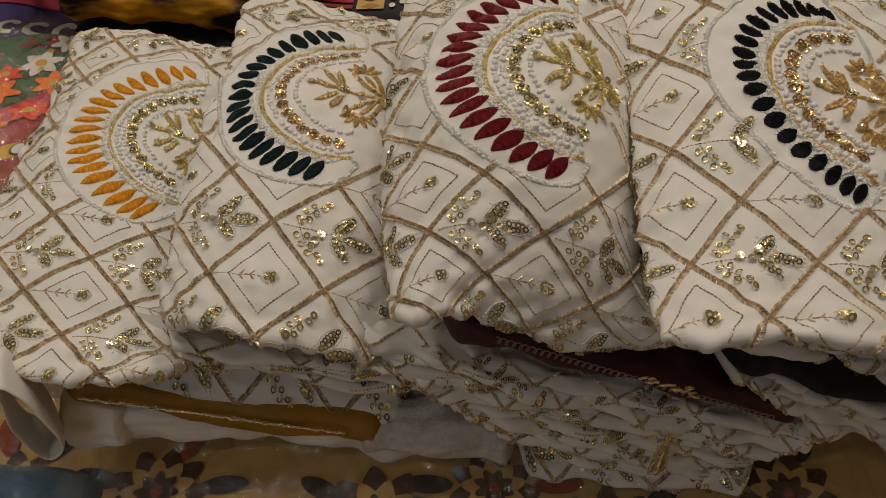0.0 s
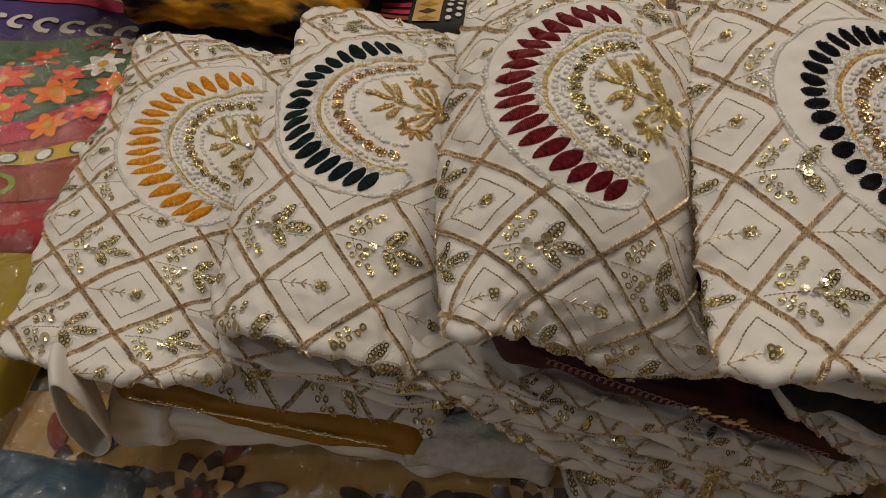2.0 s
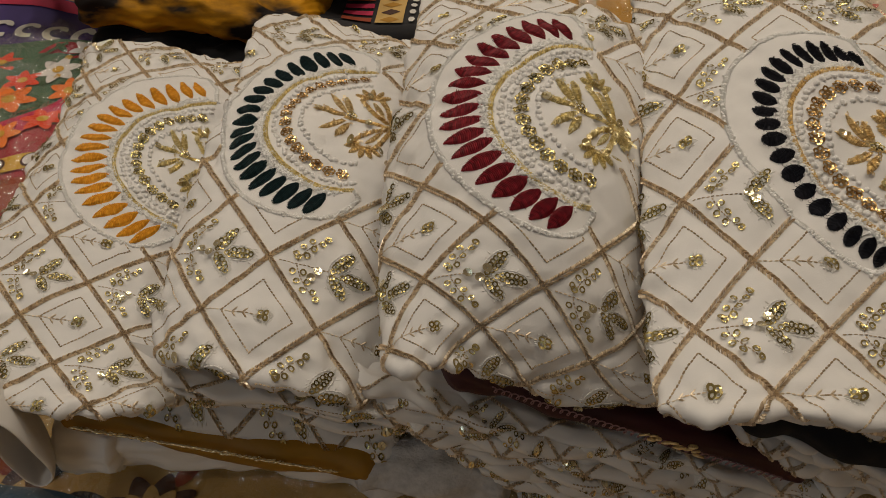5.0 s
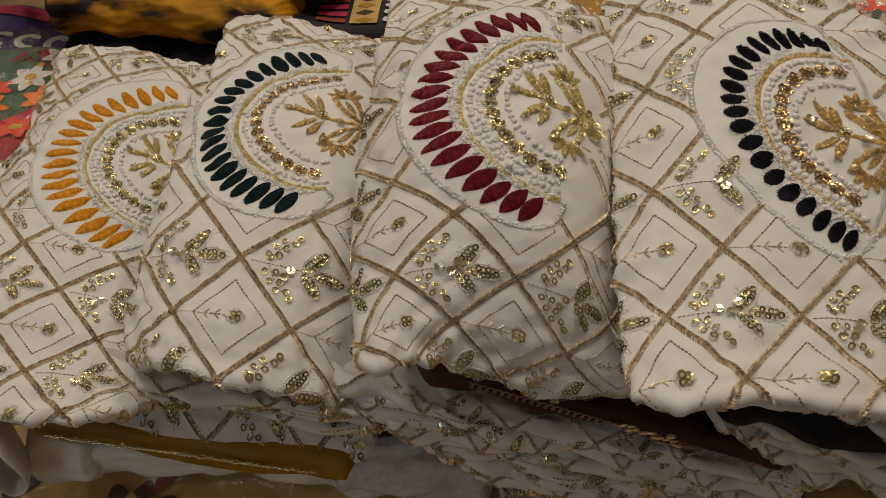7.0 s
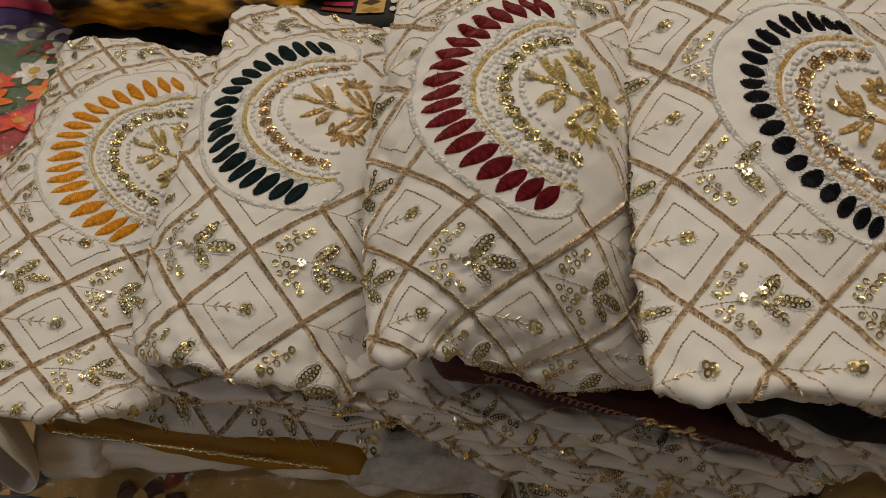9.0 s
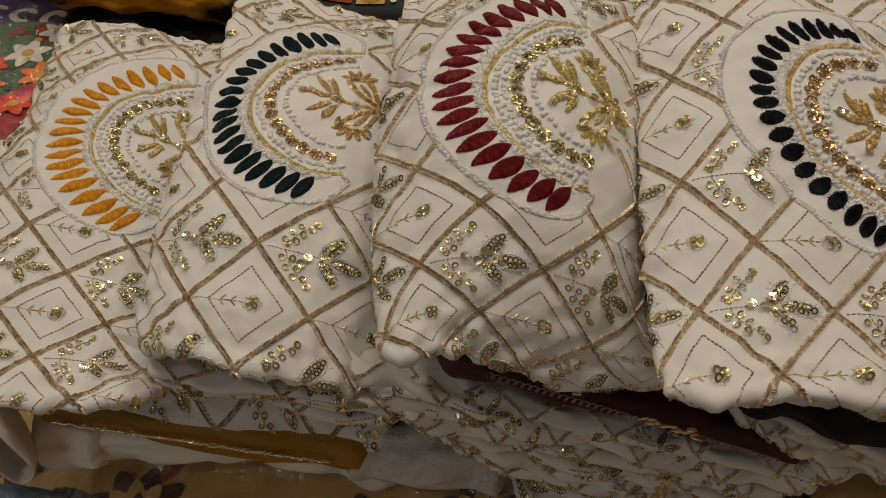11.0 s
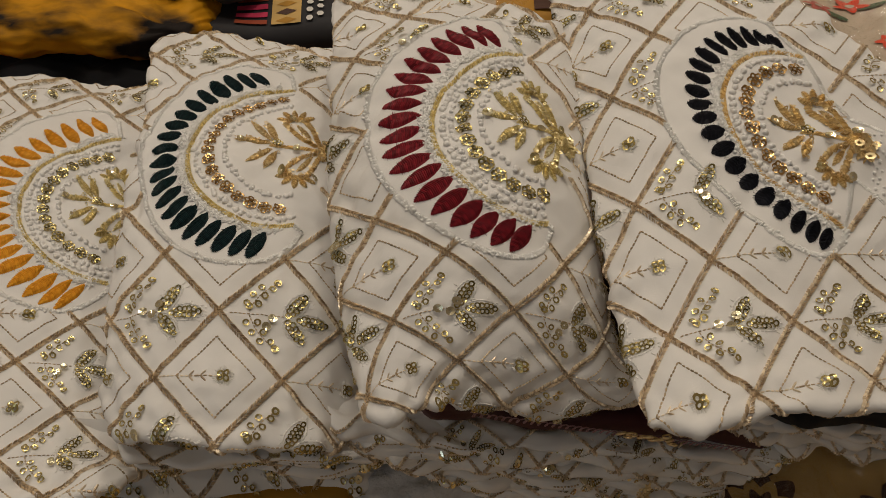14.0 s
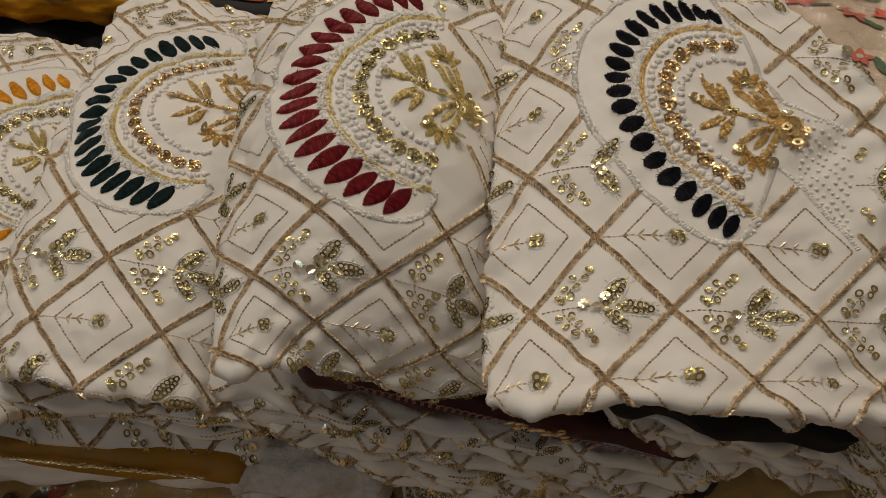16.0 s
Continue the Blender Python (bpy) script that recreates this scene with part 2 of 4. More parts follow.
def cord(pile, points, width, gap=0.0012, keep=None, seed=0, thick=0.0009, lean=0.9, over=1.5):
    """A band of slanted threads along a line."""
    p, d = along(points, gap)
    if keep is not None:
        k = keep(p)
        p, d = p[k], d[k]
    side = np.stack([-d[:, 1], d[:, 0]], 1)
    rng = np.random.RandomState(abs(int(seed)))
    w = width / 2 * (1 + rng.normal(0, 0.09, len(p)))[:, None]
    slip = rng.normal(0, 0.0003, (len(p), 1))
    pile.stitches(p - side * w - d * (width * lean / 2) + d * slip, p + side * w + d * (width * lean / 2) + d * slip, gap * over, thick)


def dashes(pile, points, length, gap, width, keep=None, seed=0):
    p, d = along(points, length + gap)
    if keep is not None:
        k = keep(p)
        p, d = p[k], d[k]
    rng = np.random.RandomState(abs(int(seed)))
    wob = rng.normal(0, 0.1, (len(p), 2)) * length
    pile.stitches(p - d * length / 2 + wob * 0.3, p + d * length / 2 + wob * 0.3, width, 0.0005)


def leaf_places(root, tip, width, r):
    """Places of overlapping sequins that fill a leaf."""
    root, tip = np.asarray(root, float), np.asarray(tip, float)
    d = tip - root
    n = max(3, int(np.linalg.norm(d) / (r * 1.35)))
    side = np.array([-d[1], d[0]]) / np.linalg.norm(d)
    out = []
    for i in range(n):
        s = (i + 0.5) / n
        half = width / 2 * math.sin(math.pi * s) ** 0.7
        rows = 2 if half > r * 0.8 else 1
        for k in range(rows):
            out.append(root + s * d + side * ((k - 0.5) * half * 1.1 if rows == 2 else 0))
    return np.array(out)


class Lattice:
    """The embroidered net of a cloth: lines cross where m + n is odd."""

    def __init__(self, sheet, owner, cell, keep, seed, span, fine=True):
        self.fine = fine
        self.s, self.o, self.cell, self.keep, self.seed, self.span = sheet, owner, np.array(cell), keep, seed, span

    def xy(self, m, n):
        return np.array([m * self.cell[0], n * self.cell[1]])

    def lines(self, width=0.0043):
        m0, m1, n0, n1 = self.span
        for sign in (1, -1):
            for c in range(-30, 31):
                if c % 2 == 0:
                    continue
                t = np.linspace(m0, m1, 400)
                n = c + sign * t
                ok = (n > n0) & (n < n1)
                if ok.sum() < 6:
                    continue
                pts = np.stack([t[ok] * self.cell[0], n[ok] * self.cell[1]], 1)
                k = self.keep(pts)
                cuts = np.flatnonzero(np.diff(k.astype(int))) + 1
                for run, on in zip(np.split(pts, cuts), [x[0] for x in np.split(k, cuts)]):
                    if on and len(run) > 3:
                        pile = Pile(self.s)
                        d = np.gradient(run, axis=0)
                        d = np.stack([-d[:, 1], d[:, 0]], 1)
                        d *= width * 0.24 / np.linalg.norm(d, axis=1, keepdims=True)
                        cord(pile, run + d, width * 0.46, gap=0.0011, seed=self.seed * 91 + c, over=0.72, lean=1.3, thick=0.0016)
                        cord(pile, run - d, width * 0.46, gap=0.0011, seed=self.seed * 57 + c, over=0.72, lean=-1.3, thick=0.0016)
                        pile.part("gold_cord", GOLD_CORD, self.o)

    def cells(self):
        m0, m1, n0, n1 = self.span
        for m in range(math.ceil(m0), math.floor(m1) + 1):
            for n in range(math.ceil(n0), math.floor(n1) + 1):
                if (m + n) % 2:
                    continue
                c = self.xy(m, n)
                if n % 2 == 0:
                    self.inner(c, m * 31 + n)
                else:
                    self.sprig(c, m * 37 + n)

    def inner(self, c, seed):
        u, v = self.cell * 0.60
        ring = c + np.array([(-u, 0), (0, v), (u, 0), (0, -v), (-u, 0)])
        ring = np.concatenate([np.linspace(a, b, 12) for a, b in zip(ring[:-1], ring[1:])])
        pile = Pile(self.s)
        dashes(pile, ring, 0.0025, 0.0001, 0.0011, self.keep, seed + 500)
        pile.part("stitched_diamond", THIN, self.o, kind="stuff")
        if not self.keep(c[None])[0] or not self.keep(c[None] + (0.008, 0))[0]:
            return
        a = c + (-self.cell[0] * 0.92, 0)
        b = c + (self.cell[0] * 0.02, 0)
        stem = Pile(self.s)
        dashes(stem, np.linspace(a, b, 20), 0.0026, 0.0003, 0.0011, self.keep, seed)
        for k, (f, g) in enumerate(((0.55, 1), (0.55, -1), (0.75, 1), (0.75, -1), (0.65, 0))):
            p = a * (1 - f) + b * f
            stem.stitches(p[None], p[None] + (0.0035, g * 0.0038), 0.0013, 0.0006)
        stem.part("stem", GOLD_CORD, self.o, kind="stuff")
        halo = Pile(self.s)
        centre = b + (0.0042, 0)
        ang = np.linspace(0, 6.28, 34)
        ring = np.stack([np.cos(ang), np.sin(ang)], 1)
        rng = np.random.RandomState(seed % 1000)
        halo.stitches(centre + ring * 0.0038, centre + ring * (0.0062 + rng.uniform(-0.0012, 0.0012, (34, 1))), 0.0009, 0.0004)
        halo.part("white_halo", WHITE_THREAD, self.o, kind="stuff")
        ros = Pile(self.s)
        four = np.array([(1, 1), (1, -1), (-1, -1), (-1, 1)]) * 0.0018
        ros.discs(centre + four, 0.0023, tilt=0.3, hole=0.45, seed=seed % 997)
        ros.part("sequin_rosette", RINGLET, self.o)

    def sprig(self, c, seed):
        if not (self.keep(c[None])[0] or self.keep((c - (0.014, 0))[None])[0]):
            return
        rng = np.random.RandomState(seed % 9973)
        k = min(self.cell) / 0.036
        stem, loops, edge, bright = (Pile(self.s) for _ in range(4))
        leaves = []
        start = c + np.array((-0.030, -0.001)) * k
        fork = c + np.array((0.000, 0.0)) * k
        dashes(stem, np.linspace(start, fork, 16), 0.0022, 0.0004, 0.0008, self.keep, seed % 97)
        for sy in (1, -1):
            tip = c + np.array((-0.004, sy * 0.021)) * k
            root = c + np.array((-0.019, sy * 0.001)) * k
            bow = (root + tip) / 2 + np.array((-0.004, sy * 0.001)) * k
            t = np.linspace(0, 1, 12)[:, None]
            line = root * (1 - t) ** 2 + bow * 2 * t * (1 - t) + tip * t ** 2
            dashes(stem, line, 0.002, 0.0004, 0.0008, self.keep, seed % 89)
            for f in (0.2, 0.48, 0.76):
                p = line[int(f * 11)]
                loops.discs(self.only(np.array([p + np.array((-0.0030, 0.0012 * sy)) * k, p + np.array((0.0032, 0.0008 * sy)) * k])),
                            0.0021 * k, tilt=0.22, hole=0.52, seed=seed % 83 + int(10 * f))
            loops.discs(self.only(tip[None]), 0.0022 * k, tilt=0.22, hole=0.42, seed=seed % 71)
        loops.discs(self.only(np.array([c + np.array((-0.019, 0.004)) * k])), 0.0022 * k, tilt=0.2, hole=0.42, seed=seed % 61)
        for root, tip in (((0.002, 0.000), (0.013, 0.0155)), ((0.008, -0.001), (0.0265, -0.001)), ((0.002, -0.002), (0.012, -0.0150))):
            a, b = c + np.array(root) * k, c + np.array(tip) * k
            if not self.keep(((a + b) / 2)[None])[0]:
                continue
            leaves.append(Pile(self.s))
            leaves[-1].discs(leaf_places(a, b, 0.0068 * k, 0.0019 * k), 0.0019 * k, lift=0.0005, tilt=0.20, hole=0.52, seed=seed % 59)
            t = np.linspace(0, 2 * math.pi, 40)
            d = b - a
            s = np.array([-d[1], d[0]]) / np.linalg.norm(d)
            line = (a + b) / 2 + np.cos(t)[:, None] * d * 0.56 + np.sin(t)[:, None] * s * 0.0050 * k
            dashes(edge, line, 0.0022, 0.0001, 0.0012, None, seed % 53)
            fuzz = line[::2] + rng.normal(0, 0.0008, (20, 2))
            edge.stitches(fuzz, fuzz + (fuzz - (a + b) / 2) * 0.22 + rng.normal(0, 0.0006, (20, 2)), 0.0009, 0.0004)
        some = c + rng.uniform(-1, 1, (rng.randint(1, 5), 2)) * np.array((0.010, 0.011)) * k
        bright.discs(self.only(some), 0.0027 * k, lift=0.0022, tilt=0.12, hole=0.2, seed=seed % 47)
        sprig = stem.part("sprig", THIN, self.o, kind="stuff")
        if sprig is None:
            return
        edge.part("leaf_outline", WHITE_THREAD, sprig, kind="stuff")
        if self.fine:
            for pile, name, mat in ((loops, "bud", RINGLET), (bright, "sequin", SEQUIN)):
                for v in pile.pieces():
                    one = Pile(self.s)
                    one.add(v[None], [(i, (i + 1) % 9, 9 + (i + 1) % 9, 9 + i) for i in range(9)])
                    one.part(name, mat, sprig)
        else:
            loops.part("sequin_spray", RINGLET, sprig, kind="stuff")
            bright.part("sequin_scatter", SEQUIN, sprig, kind="stuff")
        for pile in leaves:
            pile.part("leaf", RINGLET, sprig)

    def only(self, p):
        return p[self.keep(p)]


def bezier(points, s):
    points = np.asarray(points, float)
    d = len(points) - 1
    s = np.asarray(s, float)[..., None]
    return sum(math.comb(d, i) * s ** i * (1 - s) ** (d - i) * points[i] for i in range(d + 1))


class Motif:
    """The half-sun on a kurta, by its curves: petal tips and roots, the gold arc and the border."""

    def __init__(self, g):
        self.g = g
        self.warm = g["seed"] == 4
        self.ends = bezier(g["arc"], np.array((0.0, 1.0)))
        self.apex = bezier(g["arc"], 0.48)
        self.hub = self.ends.mean(0)
        self.half = (self.ends[1] - self.ends[0]) / 2

    def put(self, uv):
        """u runs from the arc's middle (0) to between its ends (1), v from end to end (-1 to 1)."""
        uv = np.asarray(uv, float)
        return self.apex + uv[..., :1] * (self.hub - self.apex) + uv[..., 1:] * self.half

    def arc(self, k, s):
        return self.hub + k * (bezier(self.g["arc"], s) - self.hub)

    def outline(self):
        rim = bezier(self.g["rim"], np.linspace(0, 1, 70))
        tail = ((1.3, 0.45), (1.92, 0.95), (1.96, -0.12), (1.3, -0.32)) if self.warm else ((1.25, 0.42), (1.5, 0.28), (1.5, -0.28), (1.25, -0.42))
        return np.concatenate([rim, self.put(tail)])


def medallion(sheet, owner, motif):
    """Petals, knots, pearl and sequin arcs, and a golden spray."""
    g, put, warm, seed = motif.g, motif.put, motif.warm, motif.g["seed"] * 50
    rng = np.random.RandomState(seed)
    count = g["petals"]
    s = np.linspace(0.03 if warm else 0, 1, count)
    root, tip = bezier(g["roots"], s), bezier(g["tips"], s)
    gap = np.linalg.norm(np.gradient((root + tip) / 2, axis=0), axis=1)
    for i in range(count):
        pile = Pile(sheet)
        pile.satin(root[i], tip[i], gap[i] * g["fat"] * rng.uniform(0.92, 1.08), rows=24, seed=seed + i, blunt=g["blunt"], ragged=0.2 if warm else 0.09)
        pile.part("petal", g["petal"], owner, g["colour"] + " satin-stitch petal")
    every = np.linspace(0, 1, 200)
    # border: a dense white overlock stitch, closing towards the arc's ends
    rim = bezier(g["rim"], np.linspace(0, 1, 260))
    rim = np.concatenate([np.linspace(motif.ends[0], rim[0], 20)[:-1], rim, np.linspace(rim[-1], motif.ends[1], 20)[1:]])
    border = Pile(sheet)
    cord(border, rim, 0.0040, 0.0009, seed=seed, thick=0.0011, lean=0.15, over=1.3)
    p, d = along(rim, 0.0016)
    border.beads(p + rng.normal(0, 0.0008, p.shape), rng.uniform(0.0007, 0.0013, len(p)), 0.0003)
    border.part("applique_border", COTTON, owner, "thick white corded border")
    # white knots between the petals' roots and the gold arc
    mid = bezier(g["roots"], every) * 0.55 + motif.arc(1.0, every) * 0.45
    p, _ = along(mid, 0.0026)
    tuft = np.repeat(p, 7, 0) + rng.normal(0, 0.0016, (len(p) * 7, 2))
    knots = Pile(sheet)
    knots.beads(tuft, rng.uniform(0.0006, 0.0012, len(tuft)), 0.0002)
    way = rng.normal(0, 0.0019, tuft.shape)
    knots.stitches(tuft - way, tuft + way, 0.0008, 0.0007, 0.0006)
    knots.part("knotted_edging", COTTON, owner, kind="stuff")
    gold = Pile(sheet)
    for k, w in ((1.0, 0.0022), (0.975, 0.0016)):
        cord(gold, motif.arc(k, every), w, 0.0012, seed=seed + 3, thick=0.0013, over=1.0)
    gold.part("gold_arc", GOLD_RICH if warm else GOLD_PALE, owner, "gold cord arc")
    ros_k = g["rosettes"]
    for k, r in ((0.90, 0.0023), (ros_k - 0.15, 0.0021)) + (((0.83, 0.0019),) if ros_k < 0.75 else ()):
        p, _ = along(motif.arc(k, every), 0.0047)
        for c in p + rng.normal(0, 0.0004, p.shape):
            pearls = Pile(sheet)
            pearls.beads(c + rng.normal(0, 0.0006, (4, 2)), r * rng.uniform(0.52, 0.85, 4), 0.0002)
            pearls.part("pearl", PEARL, owner, smooth=True)
    q, _ = along(motif.arc(ros_k, np.linspace(0.02, 0.98, 200)), 0.0098)
    for i, c in enumerate(q):
        ros = Pile(sheet)
        k = np.array([(math.cos(j * 1.05 + i), math.sin(j * 1.05 + i)) for j in range(6)]) * 0.0028
        ros.discs(np.concatenate([c + k, c[None]]), 0.0021, lift=0.0007, tilt=0.20, hole=0.46, seed=seed * 7 + i)
        ros.part("sequin_rosette", SEQUIN_WARM if motif.g["seed"] in (2, 4) else RINGLET, owner, kind="stuff")
    # golden spray
    spray = GOLD_PALE if g["seed"] in (1, 3) else GOLD_RICH
    flower = (((0.80, -0.03), (0.44, -0.06)), ((0.80, -0.05), (0.58, -0.36)), ((0.84, -0.06), (0.74, -0.34)), ((0.80, 0.05), (0.55, 0.27)), ((0.84, 0.07), (0.72, 0.33)))
    def grains(pile, a, b, many=16):
        """Loose bits of coiled wire over a leaf."""
        f = rng.uniform(0.1, 0.95, (many, 1))
        pile.discs(put(a) * (1 - f) + put(b) * f + rng.normal(0, 0.0011, (many, 2)), 0.0011, lift=0.0011, tilt=0.6, hole=0.4, seed=seed + many)

    for i, (a, b) in enumerate(flower):
        pile = Pile(sheet)
        grains(pile, a, b)
        pile.satin(put(a), put(b), 0.0060, rows=30, h=0.0014, seed=seed + i)
        pile.part("gold_leaf", spray, owner)
    for sy in (1, -1):
        loop = np.array([(1.22, 0.05), (1.06, 0.12), (0.90, 0.32), (0.97, 0.42), (1.09, 0.42), (1.17, 0.28), (1.25, 0.08)]) * (1, sy)
        t = np.linspace(0, 1, len(loop))
        fine = np.linspace(0, 1, 60)
        line = np.stack([np.interp(fine, t, loop[:, 0]), np.interp(fine, t, loop[:, 1])], 1)
        line[2:-2] = (line[:-4] + line[1:-3] + line[2:-2] + line[3:-1] + line[4:]) / 5
        pile = Pile(sheet)
        for a, b in zip(line[:-6:6], line[6::6]):
            grains(pile, a, b, 6)
        cord(pile, put(line), 0.0044, 0.0012, seed=seed + 17 + sy, thick=0.0018, lean=0.7, over=1.0)
        pile.part("gold_scroll", spray, owner, kind="stuff")
        pile = Pile(sheet)
        pile.satin(put((1.18, 0.10 * sy)), put((1.02, 0.33 * sy)), 0.0046, rows=20, h=0.0014, seed=seed + 31 + sy)
        pile.part("gold_leaf", spray, owner)
        for k, ang in enumerate((2.9, 2.3, 1.7, 1.1, 0.5)):
            way = np.array((math.cos(ang), sy * math.sin(ang)))
            pile = Pile(sheet)
            pile.satin(put(np.array((1.02, 0.37 * sy)) + way * 0.05), put(np.array((1.02, 0.37 * sy)) + way * 0.20), 0.0050, rows=16, h=0.0014, seed=seed + 41 + k, blunt=0.8)
            pile.part("gold_leaf", spray, owner)
    stem = Pile(sheet)
    cord(stem, put(np.linspace((0.78, 0.0), (1.3, 0.0), 20)), 0.0034, 0.001, seed=seed, thick=0.0012)
    stem.part("gold_stem", spray, owner)
    heart = Pile(sheet)
    pts = rng.normal(0, 1, (210, 2))
    pts = pts[np.linalg.norm(pts, axis=1) < 1.8] * np.array((0.085, 0.085)) + (1.36, 0.02)
    way = rng.normal(0, 0.0017, pts.shape)
    pts = put(pts)
    heart.stitches(pts - way, pts + way, 0.0015, 0.0016, 0.0006)
    heart.discs(pts[::9], 0.0022, lift=0.0018, tilt=0.4, hole=0.45, seed=seed)
    heart.part("gold_knotwork", spray, owner, kind="stuff")
    c = put((0.84, -0.02))
    eye = Pile(sheet)
    eye.discs(c + np.array([(math.cos(j * 1.26), math.sin(j * 1.26)) for j in range(5)]) * 0.0022, 0.0019, lift=0.0016, tilt=0.2, hole=0.46, seed=seed + 2)
    eye.part("sequin_rosette", RINGLET, owner)
    if warm:
        for k in range(9):
            line = put(np.linspace((1.44, -0.14 + 0.08 * k), (1.92, -0.12 + 0.130 * k), 30))
            p, _ = along(line + np.stack([0 * line[:, 0], 0.003 * np.sin(np.linspace(0, 3, 30))], 1), 0.0034 + 0.0014 * (k % 2))
            row = Pile(sheet)
            row.beads(p + rng.normal(0, 0.0004, p.shape), 0.0010 + 0.0003 * (k % 2), 0.0001)
            row.part("beading", PEARL, owner, "row of tiny white beads", smooth=True, kind="stuff")
        for line in (((1.04, 0.98), (1.22, 0.40), (1.42, 0.50), (1.95, 1.02)), ((1.0, -1.0), (1.12, -0.55), (1.30, -0.28), (1.95, -0.18))):
            pts = np.concatenate([np.linspace(a, b, 12) for a, b in zip(line[:-1], line[1:])])
            edge = Pile(sheet)
            cord(edge, put(pts), 0.0034, 0.0010, seed=seed + 8, thick=0.0008, lean=0.2, over=1.3)
            edge.part("white_outline", COTTON, owner, "raised white outline stitch")
    dots = Pile(sheet)
    dots.discs(put(((0.50, -0.05), (0.98, -0.42), (1.02, 0.02), (1.18, 0.42), (1.30, -0.10), (0.88, 0.38))), 0.0027, lift=0.0020, tilt=0.35, hole=0.2, seed=seed + 5)
    dots.part("sequin_accent", SEQUIN, owner, kind="stuff")

# ---------------------------------------------------------------- the folded garments
def bernstein(s, d):
    return np.stack([math.comb(d, i) * s ** i * (1 - s) ** (d - i) for i in range(d + 1)], -1)


def outside(a, b, ring):
    """Nearest place within a ring of corners, and how far off it is."""
    p = np.stack([a, b], -1)
    inside = np.zeros(a.shape, bool)
    best, near = np.full(a.shape, 1e9), p.copy()
    for q, r in zip(ring, np.roll(ring, -1, 0)):
        d = r - q
        t = np.clip(((p - q) @ d) / (d @ d), 0, 1)
        c = q + t[..., None] * d
        e = np.linalg.norm(p - c, axis=-1)
        closer = e < best
        best = np.where(closer, e, best)
        near[closer] = c[closer]
        cross = ((q[1] > b) != (r[1] > b)) & (a < (r[0] - q[0]) * (b - q[1]) / (r[1] - q[1] + 1e-12) + q[0])
        inside ^= cross
    return np.where(inside[..., None], p, near), np.where(inside, 0.0, best)


def garment(g):
    m0, m1, n0, n1 = g["span"]
    um, un = g["cell"]
    net = np.array(g["net"])
    ring = np.array(g["edge"]) * (um, un)
    radius = 0.0036
    lip = 0.012 + 2 * radius
    d0, d1 = net.shape[0] - 1, net.shape[1] - 1

    def flat(a, b):
        s, t = (a / um - m0) / (m1 - m0), (b / un - n0) / (n1 - n0)
        return np.einsum("...i,...j,ijk->...k", bernstein(s, d0), bernstein(t, d1), net)

    def shape(a, b):
        c, d = outside(a, b, ring)
        ac, bc = c[..., 0], c[..., 1]
        e = 1e-4
        p = flat(ac, bc)
        ta, tb = (flat(ac + e, bc) - flat(ac - e, bc)) / (2 * e), (flat(ac, bc + e) - flat(ac, bc - e)) / (2 * e)
        nn = np.cross(ta, tb)
        nn /= np.linalg.norm(nn, axis=-1, keepdims=True)
        way = ta * (a - ac)[..., None] + tb * (b - bc)[..., None]
        way -= nn * (way * nn).sum(-1, keepdims=True)
        way /= np.maximum(np.linalg.norm(way, axis=-1, keepdims=True), 1e-9)
        ang = np.minimum(d / radius, 2.5)
        rest = d - ang * radius
        out = radius * np.sin(ang) + rest * np.cos(ang)
        down = radius * (np.cos(ang) - 1) - rest * np.sin(ang)
        return p + way * out[..., None] + nn * down[..., None]

    lo, hi = ring.min(0), ring.max(0)
    sheet = Sheet(shape, lo[0] - lip, hi[0] + lip, lo[1] - lip, hi[1] + lip, 0.0026)
    ab = np.stack([sheet.A, sheet.B], -1)
    m, n = sheet.A / um, sheet.B / un
    far = outside(sheet.A, sheet.B, ring)[1]
    # cells puff up between the stitched lines, and the cloth wrinkles towards its edge
    f = np.minimum(np.abs((m + n) % 2 - 1), np.abs((m - n) % 2 - 1))
    rim = np.exp(-((ring[:, None, None] - ab[None]) ** 2).sum(-1).min(0) / 0.03 ** 2)
    h = 0.0016 * (1 - np.exp(-(f * 0.9) ** 2 / 0.05)) + 0.0012 * ripple(ab, 0.07, g["seed"]) + (0.0006 + 0.0013 * rim) * ripple(ab, 0.022, g["seed"] + 9) + 0.00022 * ripple(ab, 0.009, g["seed"] + 19)
    sheet.push(h)
    mid = sheet.P.reshape(-1, 3).mean(0)
    ob = thing("folded_kurta", (mid[0], mid[1], sheet.P[..., 2].min()), f"folded white embroidered kurta with {g['colour']} half-sun motif", "garment", "row of folded kurtas")
    v, fc = sheet.mesh()
    ok = (far < lip).reshape(-1)
    fc = fc[ok[fc].all(1)]
    used = np.unique(fc)
    back = np.zeros(len(v), int)
    back[used] = np.arange(len(used))
    under(part("cloth", v[used], back[fc], CLOTH), ob)
    motif = Motif(g)
    hole = motif.outline()

    def keep(p):
        return (outside(p[:, 0], p[:, 1], ring)[1] < 0.016) & (outside(p[:, 0], p[:, 1], hole)[1] > 0.001)

    lat = Lattice(sheet, ob, (um, un), keep, g["seed"], (m0 - 0.7, m1 + 0.3, n0 - 0.9, n1 + 0.5))
    lat.lines()
    lat.cells()
    medallion(sheet, ob, motif)
    return ob


